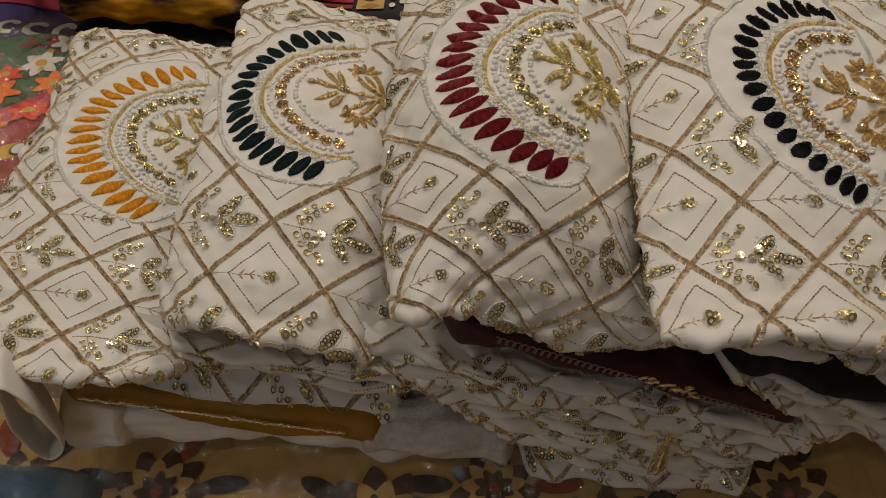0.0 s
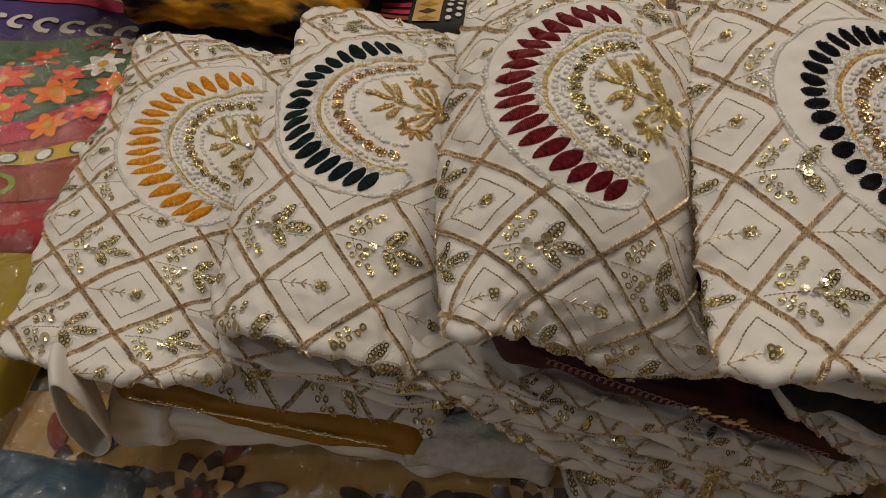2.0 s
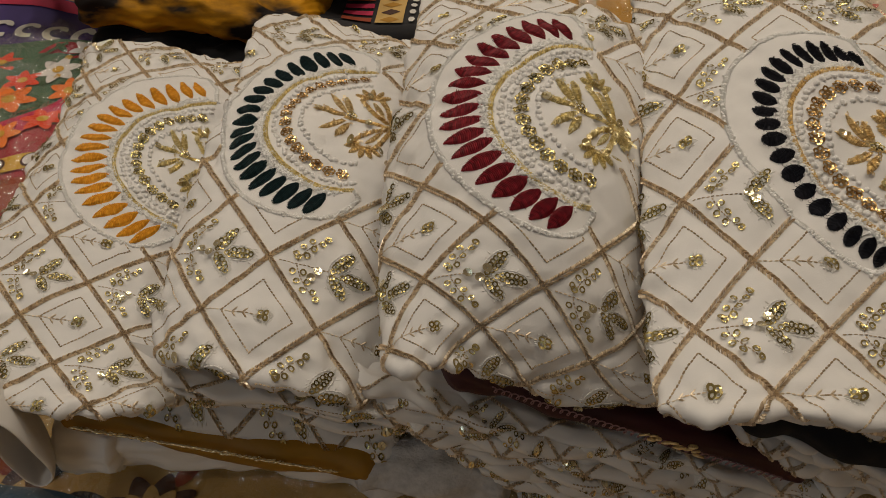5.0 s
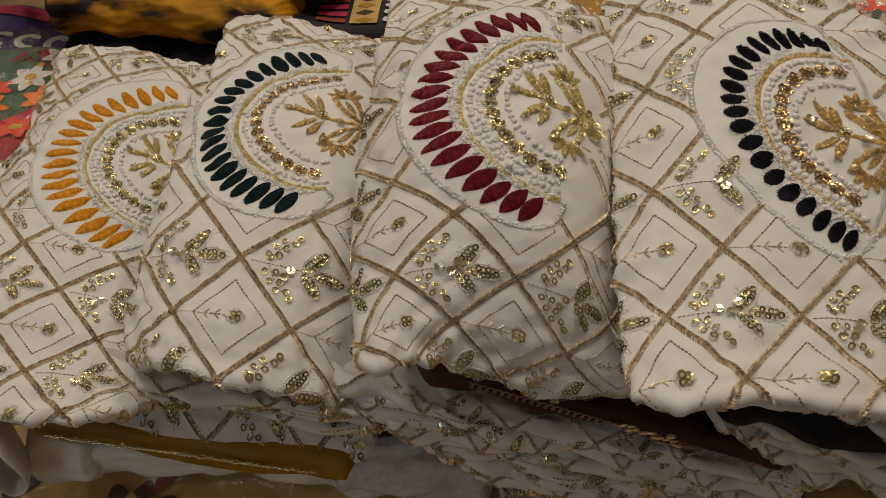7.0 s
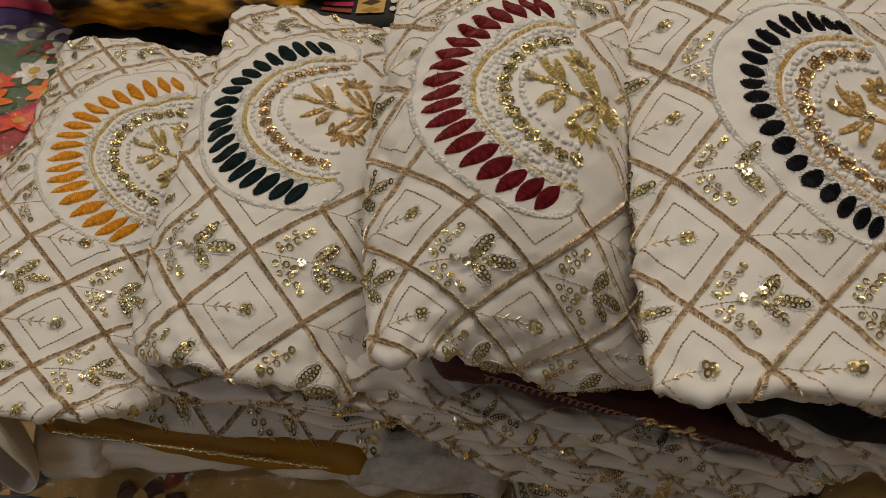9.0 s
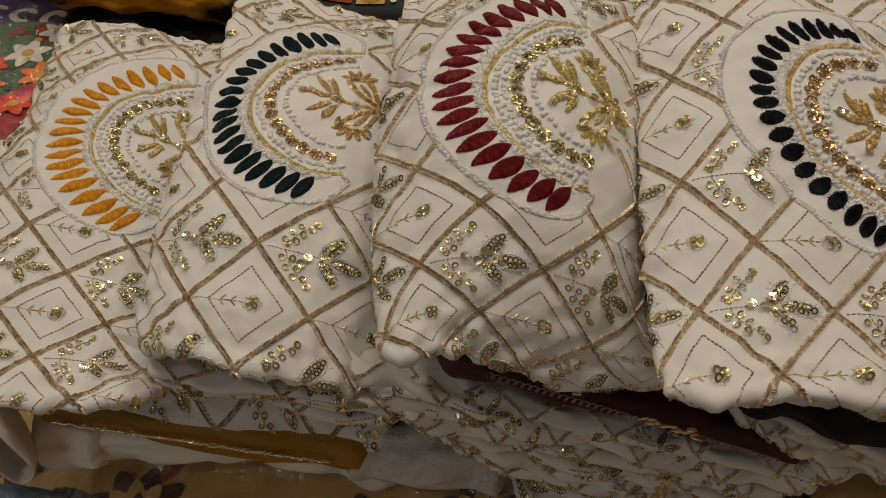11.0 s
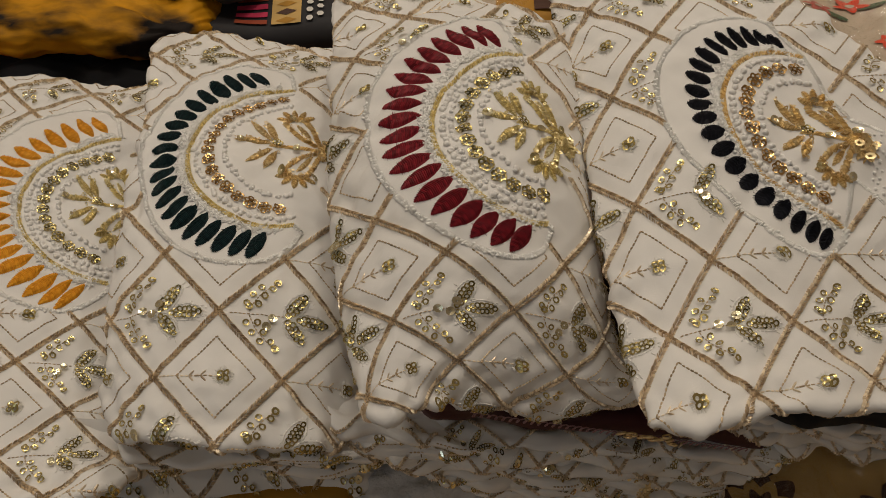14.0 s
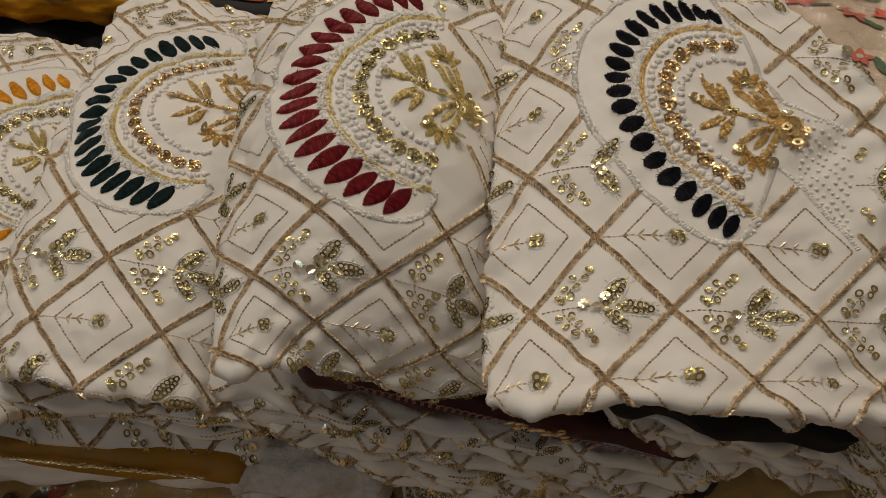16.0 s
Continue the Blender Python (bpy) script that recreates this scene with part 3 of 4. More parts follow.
garment(dict(colour='mustard yellow', petal=PETAL_YELLOW, span=(-4.2, 2.6, -2.1, 9.8), cell=(0.0375, 0.0353), fat=0.86, blunt=0.95, rosettes=0.73,
    tips=[(0.0165, 0.2745), (-0.0291, 0.2500), (-0.1195, 0.1808), (-0.0265, 0.0803), (0.0196, 0.0782)], roots=[(0.0355, 0.2506), (-0.0094, 0.2227), (-0.0628, 0.1833), (-0.0055, 0.1031), (0.0394, 0.1027)],
    arc=[(0.0474, 0.2460), (0.0036, 0.2312), (-0.0656, 0.1745), (0.0025, 0.0959), (0.0543, 0.1065)], rim=[(0.0391, 0.2717), (-0.0115, 0.3420), (-0.0962, 0.1733), (-0.1050, 0.2332), (-0.0620, 0.0559), (0.0235, 0.0368), (0.0582, 0.1091)], petals=20,
    seed=1,
    edge=[(-3.5, 9.2), (-2.6, 9.5), (-1.3, 9.9), (0, 9.5), (1.0, 9.9), (2.6, 9.8), (2.6, -1.2), (2, -1.8), (1.2, -2.1), (0.1, -2.0), (-0.8, -1.75), (-2.0, -1.4), (-2.2, 0.2), (-2.9, 2.6), (-3.0, 4.3), (-3.1, 7)],
    net=[[(-0.426, 0.299, 0.141), (-0.406, 0.431, 0.108), (-0.371, 0.602, 0.105), (-0.408, 0.724, 0.174)],
        [(-0.340, 0.289, 0.156), (-0.341, 0.444, 0.197), (-0.387, 0.562, 0.220), (-0.321, 0.723, 0.189)],
        [(-0.254, 0.292, 0.155), (-0.212, 0.421, 0.181), (-0.273, 0.576, 0.240), (-0.235, 0.704, 0.142)],
        [(-0.174, 0.308, 0.148), (-0.195, 0.395, 0.062), (-0.180, 0.590, 0.176), (-0.162, 0.698, 0.170)]]))
garment(dict(colour='dark green', petal=PETAL_GREEN, span=(-2.4, 2.6, -1.3, 8.2), cell=(0.039, 0.044), fat=0.94, blunt=0.55, rosettes=0.79,
    tips=[(0.0025, 0.2760), (-0.0419, 0.2639), (-0.1161, 0.1598), (-0.0358, 0.0791), (0.0149, 0.0829)], roots=[(0.0178, 0.2577), (-0.0293, 0.2314), (-0.0852, 0.1837), (-0.0219, 0.0961), (0.0255, 0.1069)],
    arc=[(0.0371, 0.2591), (-0.0130, 0.2428), (-0.0839, 0.1881), (-0.0175, 0.0870), (0.0434, 0.1145)], rim=[(0.0350, 0.2748), (-0.0167, 0.3536), (-0.1038, 0.1537), (-0.0707, 0.2689), (-0.1072, 0.0313), (0.0298, 0.0473), (0.0484, 0.1109)], petals=21,
    seed=2,
    edge=[(-2.0, 7.3), (-1.7, 7.8), (-0.8, 8.2), (0, 8.3), (0.6, 8.2), (1.8, 7.8), (2.6, 7.6), (2.6, -0.6), (2, -0.95), (0.9, -0.95), (0.1, -0.95), (-0.7, -0.85), (-1.75, -0.9), (-2.1, -0.2), (-2.1, 0.9), (-2.05, 3), (-1.85, 4.1), (-1.9, 6)],
    net=[[(-0.199, 0.323, 0.154), (-0.206, 0.419, 0.207), (-0.192, 0.573, 0.221), (-0.200, 0.707, 0.231)],
        [(-0.167, 0.289, 0.203), (-0.157, 0.411, 0.253), (-0.134, 0.575, 0.264), (-0.139, 0.706, 0.209)],
        [(-0.067, 0.288, 0.177), (-0.079, 0.411, 0.231), (-0.058, 0.576, 0.253), (-0.066, 0.698, 0.188)],
        [(-0.040, 0.311, 0.125), (-0.021, 0.399, 0.175), (0.000, 0.566, 0.218), (-0.002, 0.701, 0.193)]]))
garment(dict(colour='maroon red', petal=PETAL_RED, span=(-3.2, 2.8, -1.1, 10), cell=(0.037, 0.0362), fat=0.98, blunt=0.9, rosettes=0.72,
    tips=[(0.0078, 0.2528), (-0.0372, 0.2702), (-0.1125, 0.1722), (-0.0515, 0.0783), (-0.0012, 0.0715)], roots=[(0.0195, 0.2265), (-0.0248, 0.2284), (-0.0689, 0.1783), (-0.0331, 0.0949), (0.0146, 0.0911)],
    arc=[(0.0343, 0.2235), (-0.0139, 0.2135), (-0.0780, 0.1771), (-0.0232, 0.0773), (0.0270, 0.0936)], rim=[(0.0288, 0.2357), (0.0354, 0.3289), (-0.1709, 0.2100), (-0.0130, 0.1857), (-0.1372, 0.1193), (0.0052, 0.0135), (0.0299, 0.0928)], petals=20,
    seed=3,
    edge=[(-2.5, 9.4), (-2.3, 9.8), (-1.8, 9.9), (-0.9, 9.6), (0.1, 8.7), (0.8, 7.9), (1.8, 7.5), (2.8, 7.2), (2.8, -0.4), (2.4, -0.7), (1.7, -1.0), (0.8, -1.15), (-0.1, -1.1), (-1.4, -0.9), (-2.8, -0.55), (-3.15, -0.2), (-3.1, 1.3), (-3.0, 3.7), (-2.7, 5.5), (-2.45, 7.9)],
    net=[[(-0.019, 0.266, 0.221), (-0.057, 0.350, 0.217), (-0.030, 0.458, 0.238), (-0.059, 0.555, 0.253), (-0.053, 0.657, 0.279)],
        [(0.008, 0.298, 0.236), (-0.041, 0.325, 0.287), (-0.027, 0.448, 0.309), (-0.027, 0.549, 0.288), (0.010, 0.652, 0.283)],
        [(0.032, 0.320, 0.190), (0.096, 0.326, 0.317), (0.083, 0.459, 0.362), (0.045, 0.554, 0.318), (0.068, 0.646, 0.282)],
        [(0.101, 0.289, 0.157), (0.119, 0.295, 0.256), (0.134, 0.452, 0.329), (0.112, 0.559, 0.316), (0.110, 0.650, 0.291)],
        [(0.166, 0.310, 0.176), (0.104, 0.320, 0.181), (0.137, 0.460, 0.248), (0.170, 0.560, 0.284), (0.167, 0.651, 0.298)]]))
garment(dict(colour='black', petal=PETAL_BLACK, span=(-3.0, 4.6, -0.35, 8.6), cell=(0.0365, 0.0427), fat=0.88, blunt=0.62, rosettes=0.77,
    tips=[(0.0385, 0.2415), (0.0082, 0.2831), (-0.0863, 0.2125), (-0.0049, 0.1029), (0.0302, 0.0881)], roots=[(0.0433, 0.2281), (0.0188, 0.2577), (-0.0668, 0.1986), (0.0085, 0.1223), (0.0369, 0.1020)],
    arc=[(0.0507, 0.2254), (-0.0008, 0.2501), (-0.0461, 0.1621), (0.0115, 0.1242), (0.0450, 0.1022)], rim=[(0.0379, 0.2586), (0.0023, 0.2772), (-0.0967, 0.2529), (-0.0427, 0.1149), (-0.0370, 0.1894), (0.0098, 0.0318), (0.0476, 0.0997)], petals=21,
    seed=4,
    edge=[(-2.1, 8.7), (-0.5, 8.8), (1.0, 8.2), (1.7, 7.3), (2.2, 6.3), (2.8, 5.3), (3.4, 4.4), (3.8, 3.8), (4.2, 2.6), (4.5, 1), (4.2, -0.2), (2.9, -0.5), (1.8, -0.5), (0.8, -0.35), (-0.36, -0.25), (-1, -0.12), (-2, -0.25), (-2.65, 0), (-2.65, 2), (-2.6, 5), (-2.65, 6.9), (-2.55, 8)],
    net=[[(0.109, 0.239, 0.249), (0.107, 0.333, 0.232), (0.118, 0.446, 0.251), (0.142, 0.537, 0.276), (0.121, 0.627, 0.288)],
        [(0.152, 0.242, 0.290), (0.177, 0.333, 0.278), (0.163, 0.444, 0.320), (0.175, 0.531, 0.344), (0.187, 0.630, 0.314)],
        [(0.241, 0.244, 0.239), (0.240, 0.326, 0.232), (0.262, 0.438, 0.318), (0.260, 0.528, 0.347), (0.275, 0.613, 0.309)],
        [(0.324, 0.273, 0.236), (0.311, 0.329, 0.222), (0.353, 0.415, 0.299), (0.334, 0.510, 0.316), (0.334, 0.609, 0.295)],
        [(0.365, 0.269, 0.186), (0.409, 0.328, 0.246), (0.413, 0.408, 0.313), (0.398, 0.515, 0.314), (0.403, 0.609, 0.298)]]))

# ---------------------------------------------------------------- the folded layers under the row
MUSTARD = material("mustard_silk", (0.34, 0.165, 0.003), 0.6, vary=0.15, scale=18, bump=0.1, bump_scale=1200)
MAROON = material("maroon_chiffon", (0.045, 0.003, 0.008), 0.6, vary=0.15, scale=20, bump=0.1, bump_scale=1200)
BLACK = material("black_chiffon", (0.004, 0.004, 0.006), 0.95, vary=0.1, scale=20, bump=0.1, bump_scale=1200)
LINING = material("white_lining", (0.74, 0.71, 0.67), 0.5, vary=0.03, scale=10, bump=0.06, bump_scale=1500, sheen=0.2)
LACE = material("grey_white_net", (0.55, 0.53, 0.51), 0.8, vary=0.12, scale=160, bump=0.5, bump_scale=420)


def fold(name, p, q, thick, depth, mat, label, category, seed, wave=0.004, sag=0.0, lattice=None, shift=(0, 0), group="", rough=1.0, slope=0.0, reach=0.06):
    """A folded cloth whose rounded front runs from p to q: top, nose and underside in one sheet."""
    p, q = np.array(p, float), np.array(q, float)
    length = np.linalg.norm(q - p)
    ahead = np.array((-(q - p)[1], (q - p)[0], 0.0))
    back = ahead / np.linalg.norm(ahead)
    r = thick / 2

    def shape(a, b):
        s = a / length
        c = p + s[..., None] * (q - p)
        ab = np.stack([a, a * 0 + 0.3], -1)
        c = c + back * (wave * ripple(ab, 0.05, seed))[..., None]
        c[..., 2] += wave * 0.8 * ripple(ab, 0.11, seed + 5) - sag * 4 * s * (1 - s)
        ends = np.clip(np.minimum(s, 1 - s) / 0.10, 0, 1)
        ends = ends * ends * (3 - 2 * ends)
        c = c + back * (0.035 * (1 - ends))[..., None]
        tk = r * (0.25 + 0.75 * np.sqrt(ends)) * (1 + 0.22 * ripple(ab, 0.08, seed + 8))
        turn = np.clip(b / r, -math.pi / 2, math.pi / 2)
        flat = np.abs(b) - r * math.pi / 2
        y = np.where(flat > 0, flat, 0) - tk * np.cos(turn)
        return c + back * y[..., None] + np.array((0, 0, 1.0)) * (tk * np.sin(turn) + slope * np.where((flat > 0) & (b > 0), flat, 0))[..., None]

    top = depth + r * math.pi / 2
    sheet = Sheet(shape, 0, length, -r * math.pi / 2 - 0.02, top, 0.0032)
    ab = np.stack([sheet.A * 0.6, sheet.B * 2.2], -1)
    sheet.push(rough * (0.0016 * ripple(ab, 0.05, seed + 1) + 0.0008 * ripple(ab, 0.02, seed + 2)))
    c = sheet.P.reshape(-1, 3).mean(0)
    ob = thing(name, (c[0], c[1], sheet.P[..., 2].min()), label, category, group)
    under(part("cloth", *sheet.mesh(), mat), ob)
    if lattice:
        um, un = lattice
        lat = Lattice(sheet, ob, lattice, lambda x: (x[:, 0] > 0.002) & (x[:, 0] < length - 0.002) & (x[:, 1] > -r * 1.4) & (x[:, 1] < reach), seed,
                      (0, length / um, -thick / un - 0.5, reach / un), False)
        lat.lines(0.0040 if thick > 0.02 or slope else 0.0026)
        for m in range(0, int(length / um) + 1):
            for n in (-1, 0, 1):
                if (m + n) % 2 == 0 and (thick > 0.02 or slope or (n == 0 and m % 4 == seed % 2 * 2)):
                    lat.sprig(np.array((m * um + shift[0], n * un + shift[1])), m * 41 + n + seed * 7)
    return ob, sheet


KURTA = "folded white embroidered kurta lying low in the pile"
CELL = (0.031, 0.026)
fold("folded_kurta", (-0.262, 0.3225, 0.117), (-0.015, 0.3185, 0.060), 0.006, 0.036, CLOTH, KURTA, "garment", 11, 0.0012, 0.0, (0.0375, 0.0353), (0.006, 0.022), "pile of folded kurtas", 0.7, 1.0, 0.042)
fold("folded_kurta", (-0.200, 0.330, 0.142), (0.02, 0.322, 0.098), 0.008, 0.06, CLOTH, KURTA, "garment", 13, 0.0025, 0.0, CELL, (0, 0.006), "pile of folded kurtas", 1.2, 0.5)
for k in range(13):
    z, y, th = 0.163 - 0.0082 * k, 0.322 - 0.0010 * k + 0.0035 * (k % 2), 0.0075 + 0.002 * (k % 3)
    fold("folded_kurta", (-0.085 + 0.010 * k, y, z), (0.32 - 0.010 * k, y - 0.020, max(0.45 * z - 0.020, 0.010)), th, 0.10, CLOTH, KURTA, "garment", 20 + k, 0.0040, 0.0, CELL,
         (0.004 * k, 0.003 - 0.004 * (k % 3)), "pile of folded kurtas", 1.2)
for k in range(3):
    fold("folded_kurta", (-0.198 + 0.004 * k, 0.317 + 0.002 * k, 0.164 - 0.010 * k), (-0.01, 0.313 + 0.002 * k, 0.128 - 0.010 * k), 0.0075, 0.07, CLOTH, KURTA, "garment", 130 + k, 0.0025, 0.0, (0.034, 0.030),
         (0.008 * k, 0.002), "pile of folded kurtas", 1.0)
fold("maroon_dupatta", (-0.015, 0.330, 0.184), (0.285, 0.314, 0.078), 0.024, 0.14, MAROON, "folded maroon chiffon scarf with looped edging in the pile", "scarf", 31, 0.002)
for k in range(12):
    z = (0.214, 0.206, 0.198, 0.190, 0.148, 0.140, 0.131, 0.122, 0.113, 0.103, 0.093, 0.082)[k]
    fold("folded_kurta", (0.135 + 0.011 * k, 0.316 - 0.004 * (k % 2), z), (0.42 + 0.004 * k, 0.308 + 0.003 * (k % 2), max(z - 0.094, 0.012)), 0.0080 + 0.002 * (k % 3), 0.12, CLOTH, KURTA, "garment", 40 + k, 0.0050, 0.0, CELL,
         (0.003 * k, -0.002 * k), "pile of folded kurtas", 1.3)
fold("black_dupatta", (0.175, 0.318, 0.168), (0.44, 0.308, 0.084), 0.028, 0.14, BLACK, "folded black chiffon scarf between white kurtas", "scarf", 51, 0.003)
fold("mustard_trousers", (-0.290, 0.3235, 0.114), (-0.028, 0.3195, 0.0545), 0.027, 0.10, MUSTARD, "folded mustard silk trousers with a sequin-trimmed hem", "trousers", 61, 0.002, 0.004, None, (0, 0), "", 0.4)
fold("white_lining", (-0.305, 0.341, 0.066), (0.03, 0.338, 0.034), 0.058, 0.10, LINING, "smooth white lining cloth folded under the pile", "cloth", 71, 0.003, 0.0, None, (0, 0), "", 1.2)
fold("lining_flap", (-0.284, 0.334, 0.072), (-0.236, 0.330, 0.064), 0.064, 0.04, LINING, "white lining corner turned back under the pile", "cloth", 73, 0.002, 0.0, None, (0, 0), "", 0.8)
fold("lace_cloth", (-0.07, 0.318, 0.054), (0.06, 0.314, 0.046), 0.034, 0.16, LACE, "crumpled greyish white net cloth under the pile", "cloth", 81, 0.004, 0.0, None, (0, 0), "", 1.5)
for k, (p, q, th) in enumerate((((0.325, 0.300, 0.190), (0.50, 0.325, 0.120), 0.036), ((0.34, 0.300, 0.152), (0.52, 0.318, 0.085), 0.030), ((0.35, 0.298, 0.115), (0.53, 0.31, 0.050), 0.030), ((0.36, 0.296, 0.080), (0.53, 0.305, 0.018), 0.028))):
    fold("folded_kurta", p, q, th, 0.12, CLOTH, KURTA, "garment", 100 + k, 0.004, 0.0, CELL, (0.003 * k, -0.002 * k), "pile of folded kurtas", 1.4)

fold("folded_kurta", (0.050, 0.300, 0.036), (0.245, 0.284, 0.030), 0.008, 0.10, CLOTH, KURTA, "garment", 121, 0.004, 0.014, (0.0375, 0.0353), (0.01, 0.018), "pile of folded kurtas", 1.2, 0.5, 0.06)

# ---------------------------------------------------------------- trims, loop, collar
def tube(points, r, sides=8, closed=False):
    p = np.asarray(points, float)
    d = np.gradient(p, axis=0)
    if closed:
        d = np.roll(p, -1, 0) - np.roll(p, 1, 0)
    d /= np.linalg.norm(d, axis=1, keepdims=True)
    up = np.array((0.13, 0.21, 0.97))
    x = np.cross(d, up)
    x /= np.linalg.norm(x, axis=1, keepdims=True)
    y = np.cross(x, d)
    r = np.broadcast_to(np.asarray(r, float), (len(p),))
    t = np.linspace(0, 2 * math.pi, sides, endpoint=False)
    v = p[:, None] + (np.cos(t)[None, :, None] * x[:, None] + np.sin(t)[None, :, None] * y[:, None]) * r[:, None, None]
    n = len(p)
    f = []
    for i in range(n if closed else n - 1):
        for j in range(sides):
            a, b = i * sides, ((i + 1) % n) * sides
            f.append((a + j, a + (j + 1) % sides, b + (j + 1) % sides, b + j))
    if not closed:
        f += [tuple(range(sides))[::-1], tuple(range((n - 1) * sides, n * sides))]
    return v.reshape(-1, 3), f


def find(name, word):
    return [o for o in bpy.data.objects if o.name.startswith(name) and word in o.get("label", "")][0]


def rings(places, r, wire, mat, name, parent, seed=0):
    """Small thread or sequin rings in a chain."""
    rng = np.random.RandomState(seed)
    for p in places:
        t = np.linspace(0, 2 * math.pi, 12, endpoint=False)
        e1 = np.array((1, 0, 0)) + rng.normal(0, 0.15, 3)
        e2 = np.array((0, -0.6, 0.8)) + rng.normal(0, 0.15, 3)
        under(part(name, *tube(np.asarray(p) + r * (np.cos(t)[:, None] * e1 + np.sin(t)[:, None] * e2), wire, 5, True), mat), parent)


mustard = find("mustard_trousers", "mustard")
line = np.linspace((-0.255, 0.3070, 0.1130), (-0.075, 0.3035, 0.0730), 54)
rings(line, 0.0024, 0.0008, SEQUIN, "sequin_ring", mustard, 3)
maroon = find("maroon_dupatta", "maroon")
t = np.linspace(0, 1, 420)[:, None]
loops = np.array((0.035, 0.3135, 0.172)) * (1 - t) + np.array((0.235, 0.299, 0.100)) * t
loops = loops + np.concatenate([0.0020 * np.sin(t * 260), -0.001 * np.cos(t * 260), 0.0042 * np.cos(t * 260)], 1)
PINK = material("pink_thread", (0.36, 0.20, 0.21), 0.6, vary=0.1)
under(part("looped_edging", *tube(loops, 0.00045, 5), PINK, None, "pale pink looped stitching"), maroon)
rings(np.linspace((0.135, 0.3005, 0.147), (0.175, 0.297, 0.131), 12) + np.random.RandomState(4).normal(0, 0.0015, (12, 3)), 0.0026, 0.0008, GOLD_RICH, "gold_ring", maroon, 5)

strap = thing("fabric_loop", (-0.285, 0.284, 0.08), "white satin cloth loop hanging from the pile", "loop")
t = np.linspace(0, 2 * math.pi, 48, endpoint=False)
around = np.stack([np.sin(t) * 0.0120 * (1 - 0.35 * np.cos(t)), 0 * t, np.cos(t) * 0.040], 1)
v = []
for k, w in enumerate(np.linspace(-0.5, 0.5, 7)):
    s = 1 + 0.10 * math.cos(w * 3) + (0.07 * np.sin(t * 2 + 1 + 0.2 * k) + 0.05 * np.sin(t * 5 + 0.6 * k))[:, None]
    v.append(np.array((-0.291 + w * 0.016, 0.299 - w * 0.034, 0.116)) + around * s)
v = np.array(v)
f = [(k * 48 + i, k * 48 + (i + 1) % 48, (k + 1) * 48 + (i + 1) % 48, (k + 1) * 48 + i) for k in range(6) for i in range(48)]
band = under(part("band", v.reshape(-1, 3), f, LINING), strap)
band.modifiers.new("thick", "SOLIDIFY").thickness = 0.002
band.modifiers.new("soft", "SUBSURF").levels = 1

tassel = thing("gold_tassel", (0.157, 0.285, 0.06), "small gold thread tassel hanging between folded layers", "tassel")
rng = np.random.RandomState(8)
for k in range(16):
    a, b = np.array((0.157, 0.281, 0.098)) + rng.normal(0, 0.0012, 3), np.array((0.155, 0.276, 0.066)) + rng.normal(0, 0.0032, 3)
    w = np.linspace(0, 1, 30)[:, None]
    zig = np.concatenate([0.001 * np.sin(w * 70 + k), 0.001 * np.cos(w * 70 + k), 0 * w], 1)
    under(part("strand", *tube(a * (1 - w) + b * w + zig, 0.0008, 5), GOLD_RICH), tassel)

# neck facing and piping of the black-petalled kurta
kurta = find("folded_kurta", "black half-sun")
corner = np.array([[(0.358, 0.317, 0.256), (0.362, 0.396, 0.293)], [(0.432, 0.296, 0.190), (0.447, 0.369, 0.233)]])


def facing(a, b):
    s, u = (a / 0.10)[..., None], (b / 0.09)[..., None]
    p = (corner[0, 0] * (1 - s) + corner[1, 0] * s) * (1 - u) + (corner[0, 1] * (1 - s) + corner[1, 1] * s) * u
    bow = (4 * u * (1 - u) * (1 - s))[..., 0]
    p[..., 0] -= 0.011 * bow
    p[..., 2] += 0.012 * np.sin(s[..., 0] * 3.14) + 0.005 * bow + 0.0025 * ripple(np.stack([a, b * 0.4], -1), 0.05, 4)
    return p


neck = Sheet(facing, 0, 0.10, 0, 0.09, 0.003)
ob = under(part("neck_facing", *neck.mesh(), LINING, None, "smooth plain white neck facing"), kurta)
ob.modifiers.new("thick", "SOLIDIFY").thickness = 0.002
for k in range(3):
    s = np.linspace(0, 1, 60)
    turn = np.clip(s / 0.3, 0, 1)
    line = np.stack([(0.006 + 0.005 * k) * (1 - turn) + 0.10 * np.clip((s - 0.18) / 0.82, 0, 1), 0.050 + (0.040 - 0.0065 * k) * np.sin(turn * math.pi / 2)], 1)
    rim = neck.at(line, 0.0035) + np.stack([0 * s, 0 * s, 0.0012 * ripple(line, 0.03, k)], 1)
    under(part("piping", *tube(rim, 0.0026 + 0.0008 * np.clip(s / 0.25, 0, 1), 8), CLOTH, None, "ribbed white piping"), kurta)

